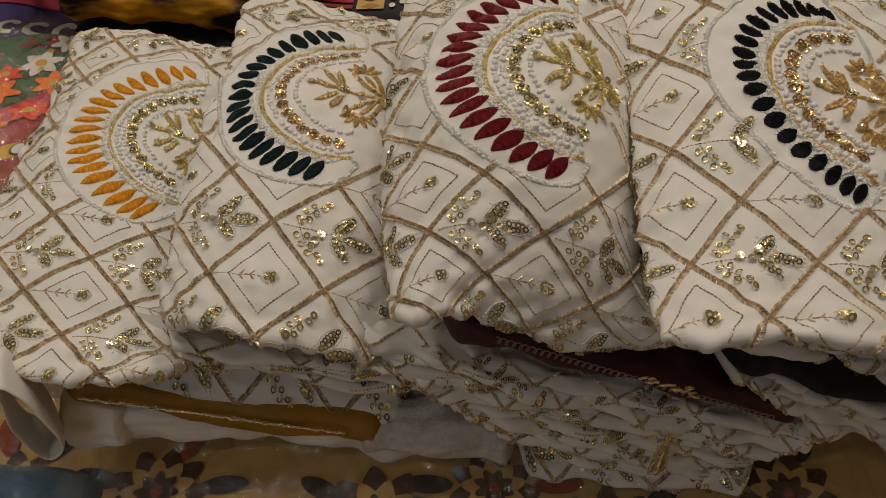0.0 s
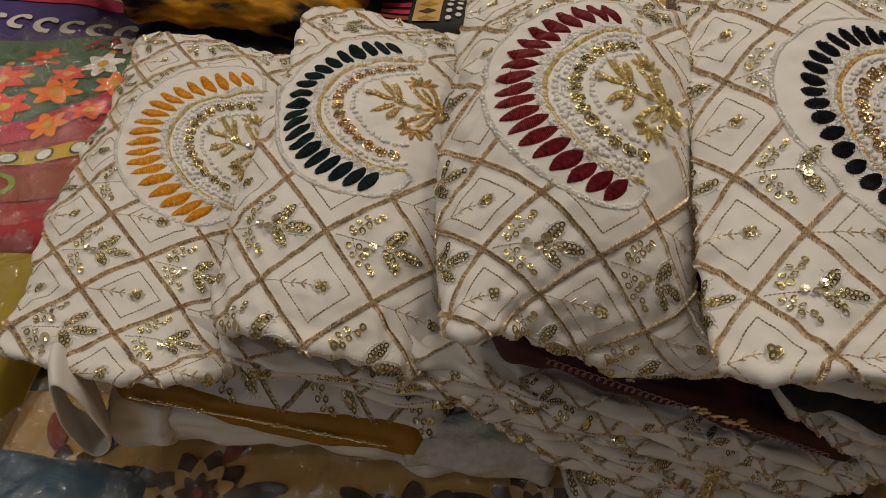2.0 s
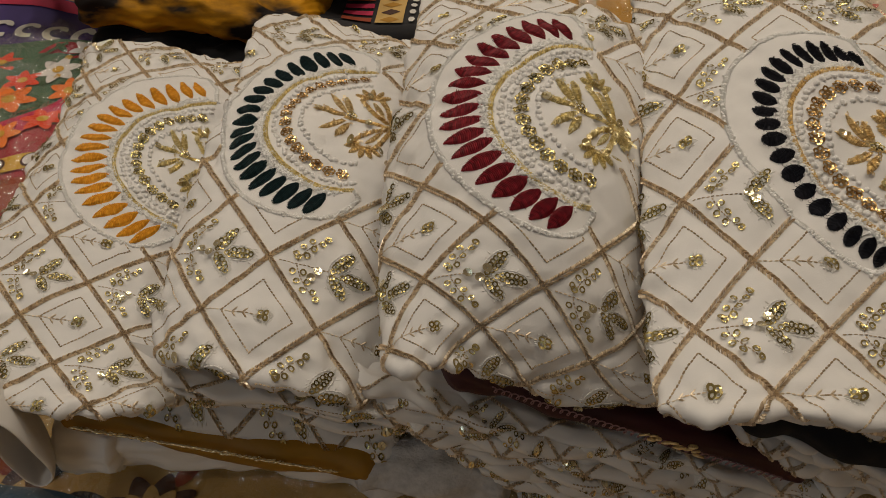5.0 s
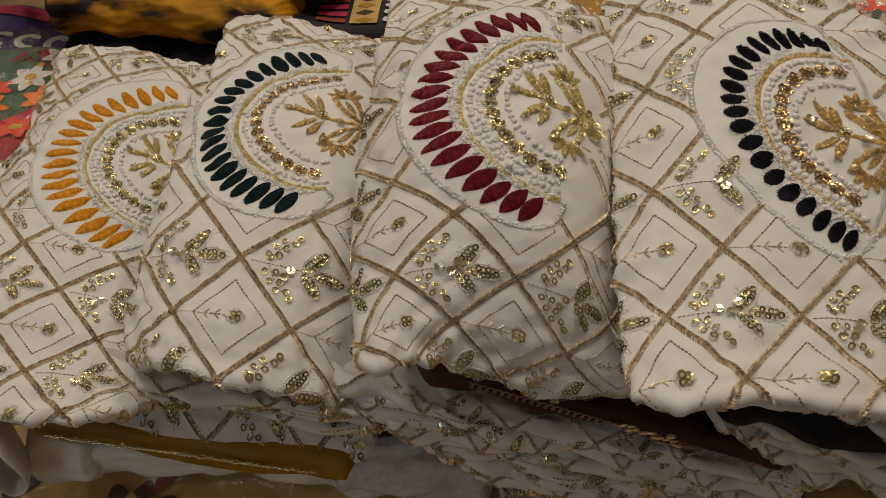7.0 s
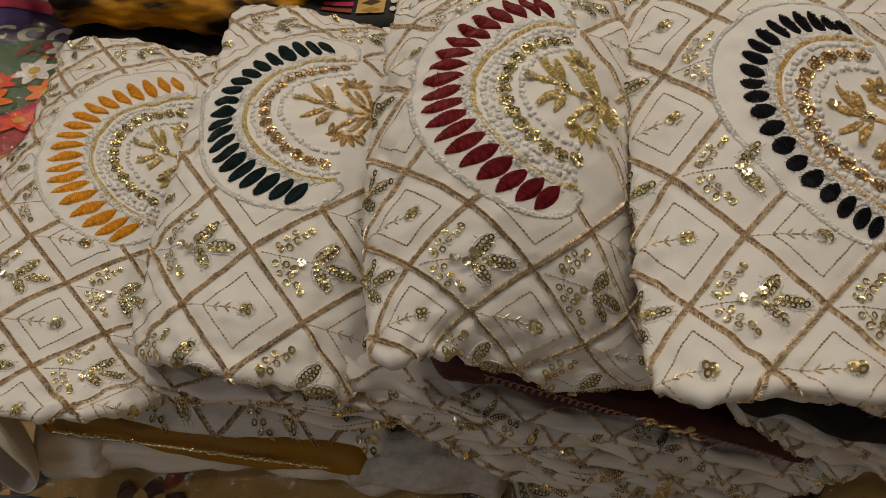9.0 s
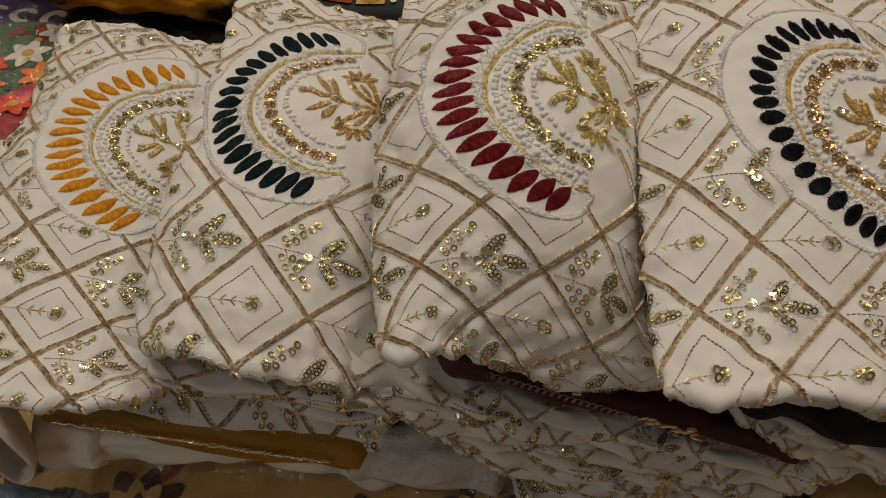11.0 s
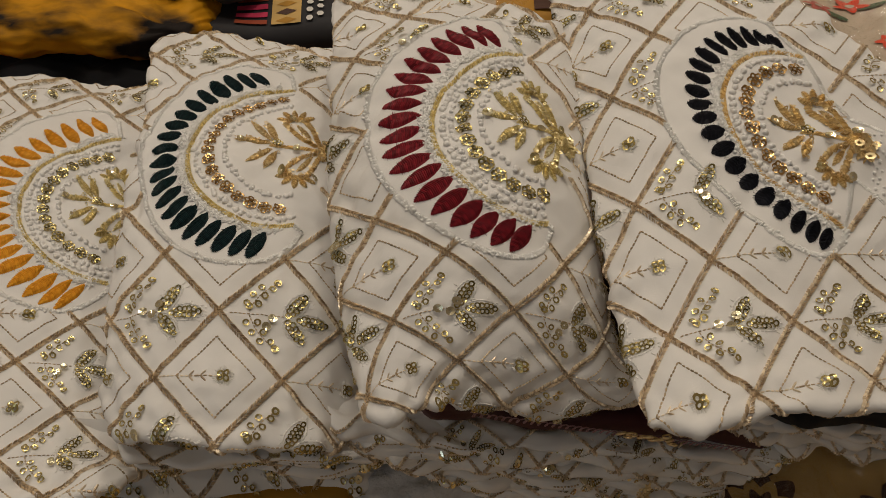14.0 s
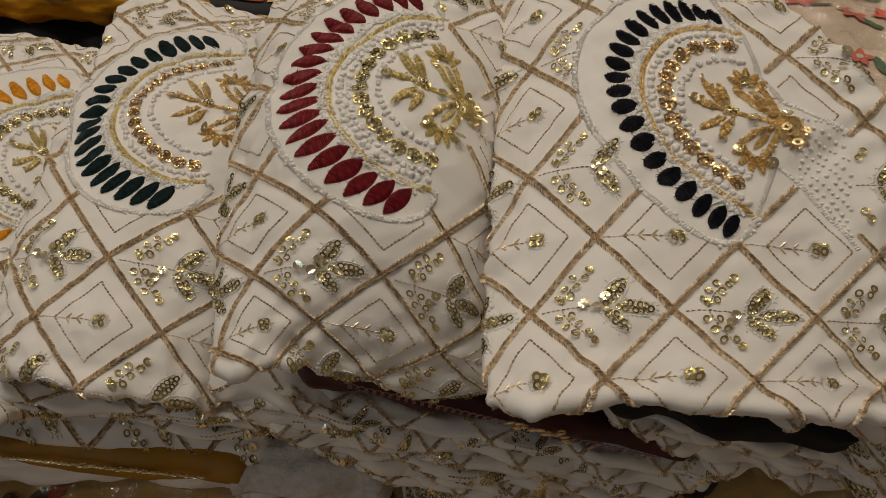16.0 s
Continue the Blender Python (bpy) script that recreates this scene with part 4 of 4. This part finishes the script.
# ---------------------------------------------------------------- prints and packages round the row
def film(name):
    m = bpy.data.materials.new(name)
    m.use_nodes = True
    n, l = m.node_tree.nodes, m.node_tree.links
    n.remove(n["Principled BSDF"])
    clear, gloss, mix = n.new("ShaderNodeBsdfTransparent"), n.new("ShaderNodeBsdfGlossy"), n.new("ShaderNodeMixShader")
    gloss.inputs["Roughness"].default_value = 0.10
    tex, bp, co = n.new("ShaderNodeTexNoise"), n.new("ShaderNodeBump"), n.new("ShaderNodeTexCoord")
    tex.inputs["Scale"].default_value, tex.inputs["Detail"].default_value = 55, 4
    bp.inputs["Strength"].default_value, bp.inputs["Distance"].default_value = 1.0, 0.012
    l.new(co.outputs["Object"], tex.inputs["Vector"])
    l.new(tex.outputs["Fac"], bp.inputs["Height"])
    l.new(bp.outputs["Normal"], gloss.inputs["Normal"])
    mix.inputs[0].default_value = 0.15
    l.new(clear.outputs[0], mix.inputs[1])
    l.new(gloss.outputs[0], mix.inputs[2])
    l.new(mix.outputs[0], n["Material Output"].inputs["Surface"])
    return m


def plain(name, c, rough=0.7):
    return material(name, c, rough, vary=0.08, scale=40, bump=0.08, bump_scale=1300)


FILM = film("clear_plastic")
INK = {k: plain(k + "_print", c) for k, c in dict(
    green=(0.08, 0.15, 0.085), red=(0.78, 0.07, 0.02), orange=(0.88, 0.20, 0.02), yellow=(0.62, 0.35, 0.03), magenta=(0.52, 0.025, 0.08), olive=(0.36, 0.26, 0.02),
    purple=(0.06, 0.035, 0.17), white=(0.70, 0.66, 0.60), wine=(0.38, 0.025, 0.035), lime=(0.22, 0.34, 0.04), leaf=(0.06, 0.11, 0.05), brown=(0.07, 0.028, 0.016),
    tan=(0.60, 0.38, 0.12), cream=(0.56, 0.45, 0.33), pink=(0.55, 0.12, 0.09), navy=(0.05, 0.04, 0.20), black=(0.012, 0.010, 0.012), blue=(0.03, 0.10, 0.17), amber=(0.45, 0.22, 0.02), rust=(0.30, 0.05, 0.015), sky=(0.10, 0.18, 0.45)).items()}


class Slab:
    """A soft folded cloth lying flat, on whose top prints are laid."""

    def __init__(self, name, centre, size, turn, mat, label, category, seed, waves=0.003, film_over=False, lean=0.0):
        self.c, self.h, self.t = np.array(centre, float), np.array(size, float) / 2, math.radians(turn)
        self.waves, self.seed, self.n, self.lean = waves, seed, 0, lean
        self.ob = thing(name, (centre[0], centre[1], 0), label, category)
        top = self.h[2] * 2

        def shape(a, b):
            ua, ub = np.clip(np.abs(a) - self.h[0], 0, None), np.clip(np.abs(b) - self.h[1], 0, None)
            d = np.minimum(np.hypot(ua, ub), top)
            return self.place(np.stack([np.clip(a, -self.h[0], self.h[0]) + np.sign(a) * np.minimum(ua, 0.012), np.clip(b, -self.h[1], self.h[1]) + np.sign(b) * np.minimum(ub, 0.012)], -1), -d)
        self.sheet = Sheet(shape, -self.h[0] - top, self.h[0] + top, -self.h[1] - top, self.h[1] + top, 0.007)
        under(part("cloth", *self.sheet.mesh(), mat), self.ob)
        if film_over:
            s = Sheet(lambda a, b: self.place(np.stack([a, b], -1), 0.012 + 0.007 * ripple(np.stack([a, b], -1), 0.06, seed + 3) + 0.005 * np.abs(ripple(np.stack([a, b * 0.4], -1), 0.022, seed + 4))),
                      -self.h[0] * 1.02, self.h[0] * 1.02, -self.h[1] * 1.02, self.h[1] * 1.02, 0.0035)
            o = under(part("plastic_wrap", *s.mesh(), FILM, None, "clear wrinkled plastic wrapping"), self.ob)
            o.visible_shadow = False

    def place(self, ab, up=0.0):
        x, y = ab[..., 0], ab[..., 1]
        z = self.c[2] + self.waves * ripple(ab, 0.12, self.seed) + self.lean * y + up
        return np.stack([self.c[0] + x * math.cos(self.t) - y * math.sin(self.t), self.c[1] + x * math.sin(self.t) + y * math.cos(self.t), np.maximum(z, 0.001)], -1)

    def shape(self, name, ring, mat, level=1):
        """A flat print with that outline, filled as a fan."""
        ring = np.asarray(ring, float)
        mid = ring.mean(0)
        rows = [mid + (ring - mid) * k for k in (1, 0.66, 0.33)]
        pts = np.concatenate(rows + [mid[None]])
        n = len(ring)
        f = [(k * n + i, k * n + (i + 1) % n, (k + 1) * n + (i + 1) % n, (k + 1) * n + i) for k in (0, 1) for i in range(n)] + [(2 * n + i, 2 * n + (i + 1) % n, 3 * n) for i in range(n)]
        return under(part(name, self.place(pts, 0.0012 + 0.0006 * level), f, mat), self.ob)

    def band(self, name, line, width, mat, level=1):
        line = np.asarray(line, float)
        d = np.gradient(line, axis=0)
        s = np.stack([-d[:, 1], d[:, 0]], 1)
        s /= np.linalg.norm(s, axis=1, keepdims=True)
        rows = [line + s * width * k for k in (-0.5, -0.17, 0.17, 0.5)]
        return under(part(name, self.place(np.stack(rows, 1).reshape(-1, 2), 0.0012 + 0.0006 * level), grid_faces(len(line), 4), mat), self.ob)

    def flower(self, c, r, petal, heart, petals=6, level=3, turn=0.0):
        for k in range(petals):
            a = turn + k * 2 * math.pi / petals
            t = np.linspace(0, 2 * math.pi, 14, endpoint=False)
            p = np.stack([0.56 + 0.46 * np.cos(t), 0.27 * np.sin(t) * (1 - 0.35 * np.cos(t))], 1) * r
            self.shape("printed_petal", np.array(c) + p @ np.array([[math.cos(a), math.sin(a)], [-math.sin(a), math.cos(a)]]), petal, level)
        self.disc(c, r * 0.26, heart, level + 1)

    def disc(self, c, r, mat, level=2, sides=14, name="printed_dot"):
        t = np.linspace(0, 2 * math.pi, sides, endpoint=False)
        self.shape(name, np.array(c) + np.stack([np.cos(t), np.sin(t)], 1) * r, mat, level)


def curve(*p):
    """A smooth line through the points."""
    p = np.array(p, float)
    s = np.linspace(0, 1, len(p))
    u = np.linspace(0, 1, 40)
    k = np.polyfit(s, p, min(3, len(p) - 1))
    return np.stack([np.polyval(k[:, i], u) for i in (0, 1)], 1)


# floral cloth in plastic beside the yellow-petalled kurta
fl = Slab("floral_fabric", (-0.60, 0.665, 0.088), (0.36, 0.36, 0.07), 4, INK["wine"], "printed cloth with red flowers on green, in clear plastic", "fabric", 3, 0.003, True)
t = np.linspace(0, 2 * math.pi, 40, endpoint=False)
fl.shape("green_field", np.stack([0.02 + 0.21 * np.cos(t), 0.10 + 0.125 * np.sin(t)], 1).clip(-0.179, 0.179), INK["green"], 0)
fl.band("magenta_band", curve((-0.17, -0.06), (0.0, -0.045), (0.12, 0.0), (0.175, 0.07)), 0.034, INK["magenta"], 1)
fl.band("mustard_band", np.linspace((-0.178, -0.098), (0.178, -0.055), 40), 0.024, INK["yellow"], 2)
for x in np.linspace(-0.165, 0.165, 10):
    y = -0.0765 + 0.121 * x
    fl.disc((x, y), 0.0105, INK["brown"], 3)
    fl.disc((x, y), 0.0080, INK["white"], 4)
fl.band("wine_band", np.linspace((-0.178, -0.150), (0.178, -0.105), 40), 0.052, INK["rust"], 1)
for x in (-0.13, -0.02, 0.09):
    ring = np.stack([x + 0.026 * np.cos(t), -0.126 + 0.125 * x + 0.019 * np.sin(t)], 1)
    fl.band("lime_ring", np.concatenate([ring, ring[:2]]), 0.006, INK["lime"], 3)
    fl.flower((x, -0.126 + 0.125 * x), 0.014, INK["yellow"], INK["red"], 5, 3)
for k, (x, y, r) in enumerate(((0.10, 0.055, 0.030), (0.03, 0.075, 0.032), (0.135, 0.115, 0.026), (0.055, 0.020, 0.030), (-0.04, 0.045, 0.028), (0.06, 0.135, 0.024), (-0.06, 0.115, 0.030), (-0.12, 0.06, 0.030), (-0.13, 0.14, 0.026), (0.152, 0.015, 0.024), (0.160, 0.075, 0.024), (0.158, 0.158, 0.022), (0.115, -0.012, 0.024), (0.10, 0.095, 0.022))):
    fl.flower((x, y), r, INK["white" if k in (2, 11) else "red" if k % 2 else "orange"], INK["yellow"], 6, 3, k * 0.7)
for k in range(26):
    r = np.random.RandomState(k)
    x, y, a = r.uniform(-0.15, 0.165), r.uniform(0.0, 0.165), r.uniform(0, 6.28)
    leaf = np.stack([0.013 * np.cos(t[::4]), 0.0042 * np.sin(t[::4])], 1) @ np.array([[math.cos(a), math.sin(a)], [-math.sin(a), math.cos(a)]])
    fl.shape("printed_leaf", np.array((x, y)) + leaf, INK["leaf"], 2)
for k in range(16):
    r = np.random.RandomState(k + 70)
    fl.disc((r.uniform(-0.12, 0.16), r.uniform(0.0, 0.16)), 0.0045, INK["yellow"], 3)
fl.band("printed_stem", curve((0.00, -0.01), (0.06, 0.06), (0.09, 0.12), (0.13, 0.17)), 0.006, INK["leaf"], 2)
ol = Slab("olive_fabric", (-0.585, 0.385, 0.070), (0.34, 0.20, 0.06), 3, INK["olive"], "folded mustard green cloth in clear plastic", "fabric", 9, 0.004, True)
pu = Slab("purple_fabric", (-0.585, 0.905, 0.085), (0.36, 0.13, 0.07), -8, INK["purple"], "purple cloth printed with white scrolls and red edging", "fabric", 12, 0.004)
pu.band("magenta_band", np.linspace((-0.178, 0.045), (0.178, 0.055), 30), 0.020, INK["magenta"], 1)
for k in range(9):
    x = -0.15 + 0.038 * k
    s = np.linspace(0.4, 5.2, 40)
    pu.band("white_scroll", np.stack([x + (0.004 + 0.0032 * s) * np.cos(s), -0.015 + (0.004 + 0.0032 * s) * np.sin(s)], 1), 0.009, INK["white"], 2)

# black and mustard clothes behind the row
def tie_dye():
    m = bpy.data.materials.new("tie_dyed_silk")
    m.use_nodes = True
    n, l = m.node_tree.nodes, m.node_tree.links
    tex, ramp, co = n.new("ShaderNodeTexNoise"), n.new("ShaderNodeValToRGB"), n.new("ShaderNodeTexCoord")
    tex.inputs["Scale"].default_value, tex.inputs["Detail"].default_value = 9, 7
    ramp.color_ramp.elements[0].position, ramp.color_ramp.elements[1].position = 0.43, 0.54
    ramp.color_ramp.elements[0].color, ramp.color_ramp.elements[1].color = (0.012, 0.008, 0.006, 1), (0.58, 0.26, 0.006, 1)
    stretch = n.new("ShaderNodeMapping")
    stretch.inputs["Scale"].default_value = (0.6, 1.2, 2.2)
    l.new(co.outputs["Object"], stretch.inputs["Vector"])
    l.new(stretch.outputs["Vector"], tex.inputs["Vector"])
    l.new(tex.outputs["Fac"], ramp.inputs["Fac"])
    l.new(ramp.outputs["Color"], n["Principled BSDF"].inputs["Base Color"])
    n["Principled BSDF"].inputs["Roughness"].default_value = 0.7
    n["Principled BSDF"].inputs["Specular IOR Level"].default_value = 0.2
    return m


TIE = tie_dye()
fold("tie_dyed_dress", (-0.470, 0.850, 0.142), (-0.165, 0.840, 0.118), 0.046, 0.20, TIE, "crumpled tie-dyed mustard and black dress folded behind", "dress", 91, 0.004, -0.008, None, (0, 0), "", 1.5, 0.25)
fold("tie_dyed_trousers", (-0.490, 0.880, 0.186), (-0.200, 0.905, 0.176), 0.024, 0.14, TIE, "tie-dyed mustard trousers folded on a dress", "trousers", 95, 0.004, -0.004, None, (0, 0), "", 1.6, 0.15)
fold("black_dress", (-0.47, 0.845, 0.070), (-0.12, 0.825, 0.062), 0.075, 0.28, BLACK, "folded black dress lying under a tie-dyed one", "dress", 92, 0.006, 0.0, None, (0, 0), "", 1.0)
fold("tie_dyed_sleeve", (-0.56, 0.87, 0.175), (-0.40, 0.93, 0.215), 0.060, 0.10, TIE, "tie-dyed mustard sleeve folded over a dark dress", "sleeve", 93, 0.008, 0.0, None, (0, 0), "", 1.2)
fold("dark_scarf", (-0.46, 0.935, 0.195), (-0.10, 0.885, 0.150), 0.040, 0.20, plain("charcoal_silk", (0.03, 0.026, 0.027)), "dark grey scarf with mustard spots folded behind", "scarf", 94, 0.006, 0.0, None, (0, 0), "", 1.0)
em = Slab("embroidered_dress", (-0.105, 1.03, 0.125), (0.20, 0.34, 0.12), -4, INK["black"], "black dress with red, beige and dotted border bands", "dress", 21, 0.003)
em.band("beige_band", np.linspace((0.028, -0.17), (0.028, 0.17), 30), 0.034, INK["tan"], 1)
for k in range(26):
    y = -0.165 + 0.0132 * k
    em.band("red_tassel_print", np.linspace((-0.030, y), (0.006, y), 6), 0.008, INK["magenta" if k % 3 else "rust"], 1)
    em.shape("woven_diamond", np.array(((0.028, y - 0.005), (0.040, y), (0.028, y + 0.005), (0.016, y))), INK["brown" if k % 2 else "amber"], 2)
    em.disc((0.055, y), 0.0042, INK["white"], 2, 6)
    em.disc((0.067, y + 0.006), 0.0042, INK["white"], 2, 6)
    em.disc((-0.065, y), 0.006, INK["yellow"], 2, 6)
am = Slab("amber_package", (0.115, 1.01, 0.110), (0.27, 0.30, 0.10), 3, INK["amber"], "amber and brown cloth in shiny clear plastic", "package", 23, 0.010, True)
for k in range(4):
    am.band("brown_stripe", curve((-0.12 + 0.07 * k, -0.15), (-0.10 + 0.07 * k, 0.0), (-0.13 + 0.07 * k, 0.15)), 0.022, INK["brown" if k % 2 else "cream"], 1)
# floral package and navy cloth on the far side
pk = Slab("floral_package", (0.60, 0.915, 0.055), (0.44, 0.40, 0.05), -3, INK["cream"], "cream cloth with red and green flowers in shiny plastic", "package", 33, 0.006, True)
rng = np.random.RandomState(5)
for k in range(34):
    x, y = rng.uniform(-0.21, 0.12), rng.uniform(-0.18, 0.18)
    pk.flower((x, y), rng.uniform(0.014, 0.026), INK["pink" if k % 3 else "red"], INK["cream"], 5, 3, k)
    a = rng.uniform(0, 6.28)
    leaf = np.stack([0.018 * np.cos(t[::4]), 0.006 * np.sin(t[::4])], 1) @ np.array([[math.cos(a), math.sin(a)], [-math.sin(a), math.cos(a)]])
    pk.shape("printed_leaf", np.array((x + 0.02, y - 0.015)) + leaf, INK["leaf"], 2)
dk = Slab("dark_package", (0.90, 0.95, 0.060), (0.16, 0.40, 0.055), 10, INK["black"], "black and wine cloth in shiny clear plastic", "package", 35, 0.008, True)
dk.band("wine_band", np.linspace((-0.05, -0.19), (-0.05, 0.19), 30), 0.04, INK["magenta"], 1)
nv = Slab("navy_fabric", (0.64, 0.505, 0.088), (0.40, 0.385, 0.08), 2, INK["navy"], "navy blue cloth printed with orange and yellow flowers", "fabric", 37, 0.003)
for k in range(5):
    y = 0.158 - 0.075 * k
    nv.shape("green_square", np.array(((-0.082, y - 0.03), (-0.022, y - 0.03), (-0.022, y + 0.03), (-0.082, y + 0.03))) if k == 0 else np.array(((0.05, y - 0.03), (0.10, y - 0.03), (0.10, y + 0.03), (0.05, y + 0.03))), INK["green"], 1)
    if k == 0:
        nv.flower((-0.050, y - 0.006), 0.018, INK["yellow"], INK["red"], 6, 2)
        nv.flower((-0.066, y + 0.022), 0.012, INK["orange"], INK["yellow"], 5, 2)
        nv.flower((-0.038, y + 0.022), 0.012, INK["orange"], INK["yellow"], 5, 2)
        for q in ((-0.072, y - 0.004), (-0.066, y - 0.02), (-0.030, y + 0.004)):
            nv.disc(q, 0.006, INK["sky"], 2)
    nv.flower((0.020, 0.10 - 0.07 * k), 0.026, INK["red" if k % 2 else "orange"], INK["yellow"], 5, 3, k)
    nv.flower((-0.05 + 0.012 * (k % 2), -0.01 - 0.045 * k), 0.014, INK["red"], INK["wine"], 5, 3, k)
nv.band("black_band", np.linspace((0.02, -0.19), (0.02, 0.14), 30), 0.036, INK["black"], 1)
for x in (-0.088, -0.006, 0.044):
    nv.band("striped_edge", curve((x, 0.19), (x + 0.004, 0.05), (x + 0.012, -0.19)), 0.006, INK["yellow" if x < 0 else "pink"], 2)

# printed cloth and blue plastic in front
pr = Slab("printed_tablecloth", (0.02, 0.235, 0.010), (1.1, 0.28, 0.006), 0, INK["tan"], "tan printed cloth with dark brown flowers, in clear plastic", "cloth", 41, 0.002, True)
rng = np.random.RandomState(11)
for k, (x, y, r) in enumerate(((-0.245, 0.052, 0.040), (-0.07, 0.030, 0.045), (0.02, 0.055, 0.036), (0.11, 0.015, 0.044), (0.25, 0.05, 0.04), (0.36, 0.02, 0.04), (-0.36, 0.055, 0.036), (-0.16, -0.03, 0.04), (0.05, -0.06, 0.04))):
    pr.flower((x, y), r, INK["brown"], INK["tan"], 9, 2, k)
    pr.flower((x, y), r * 0.72, INK["tan"], INK["brown"], 9, 4, k + 0.35)
    pr.flower((x, y), r * 0.45, INK["brown"], INK["rust"], 8, 6, k)
    for j in range(3):
        a = rng.uniform(0, 6.28)
        leaf = np.stack([0.020 * np.cos(t[::3]), 0.008 * np.sin(t[::3])], 1) @ np.array([[math.cos(a), math.sin(a)], [-math.sin(a), math.cos(a)]])
        pr.shape("printed_leaf", np.array((x, y)) + 0.052 * np.array((math.cos(a), math.sin(a))) + leaf, INK["black" if j else "rust"], 2)
bl = Slab("blue_plastic_bag", (-0.43, 0.245, 0.030), (0.30, 0.12, 0.02), -6, INK["blue"], "dark blue cloth in crinkled clear plastic", "bag", 43, 0.008, True)
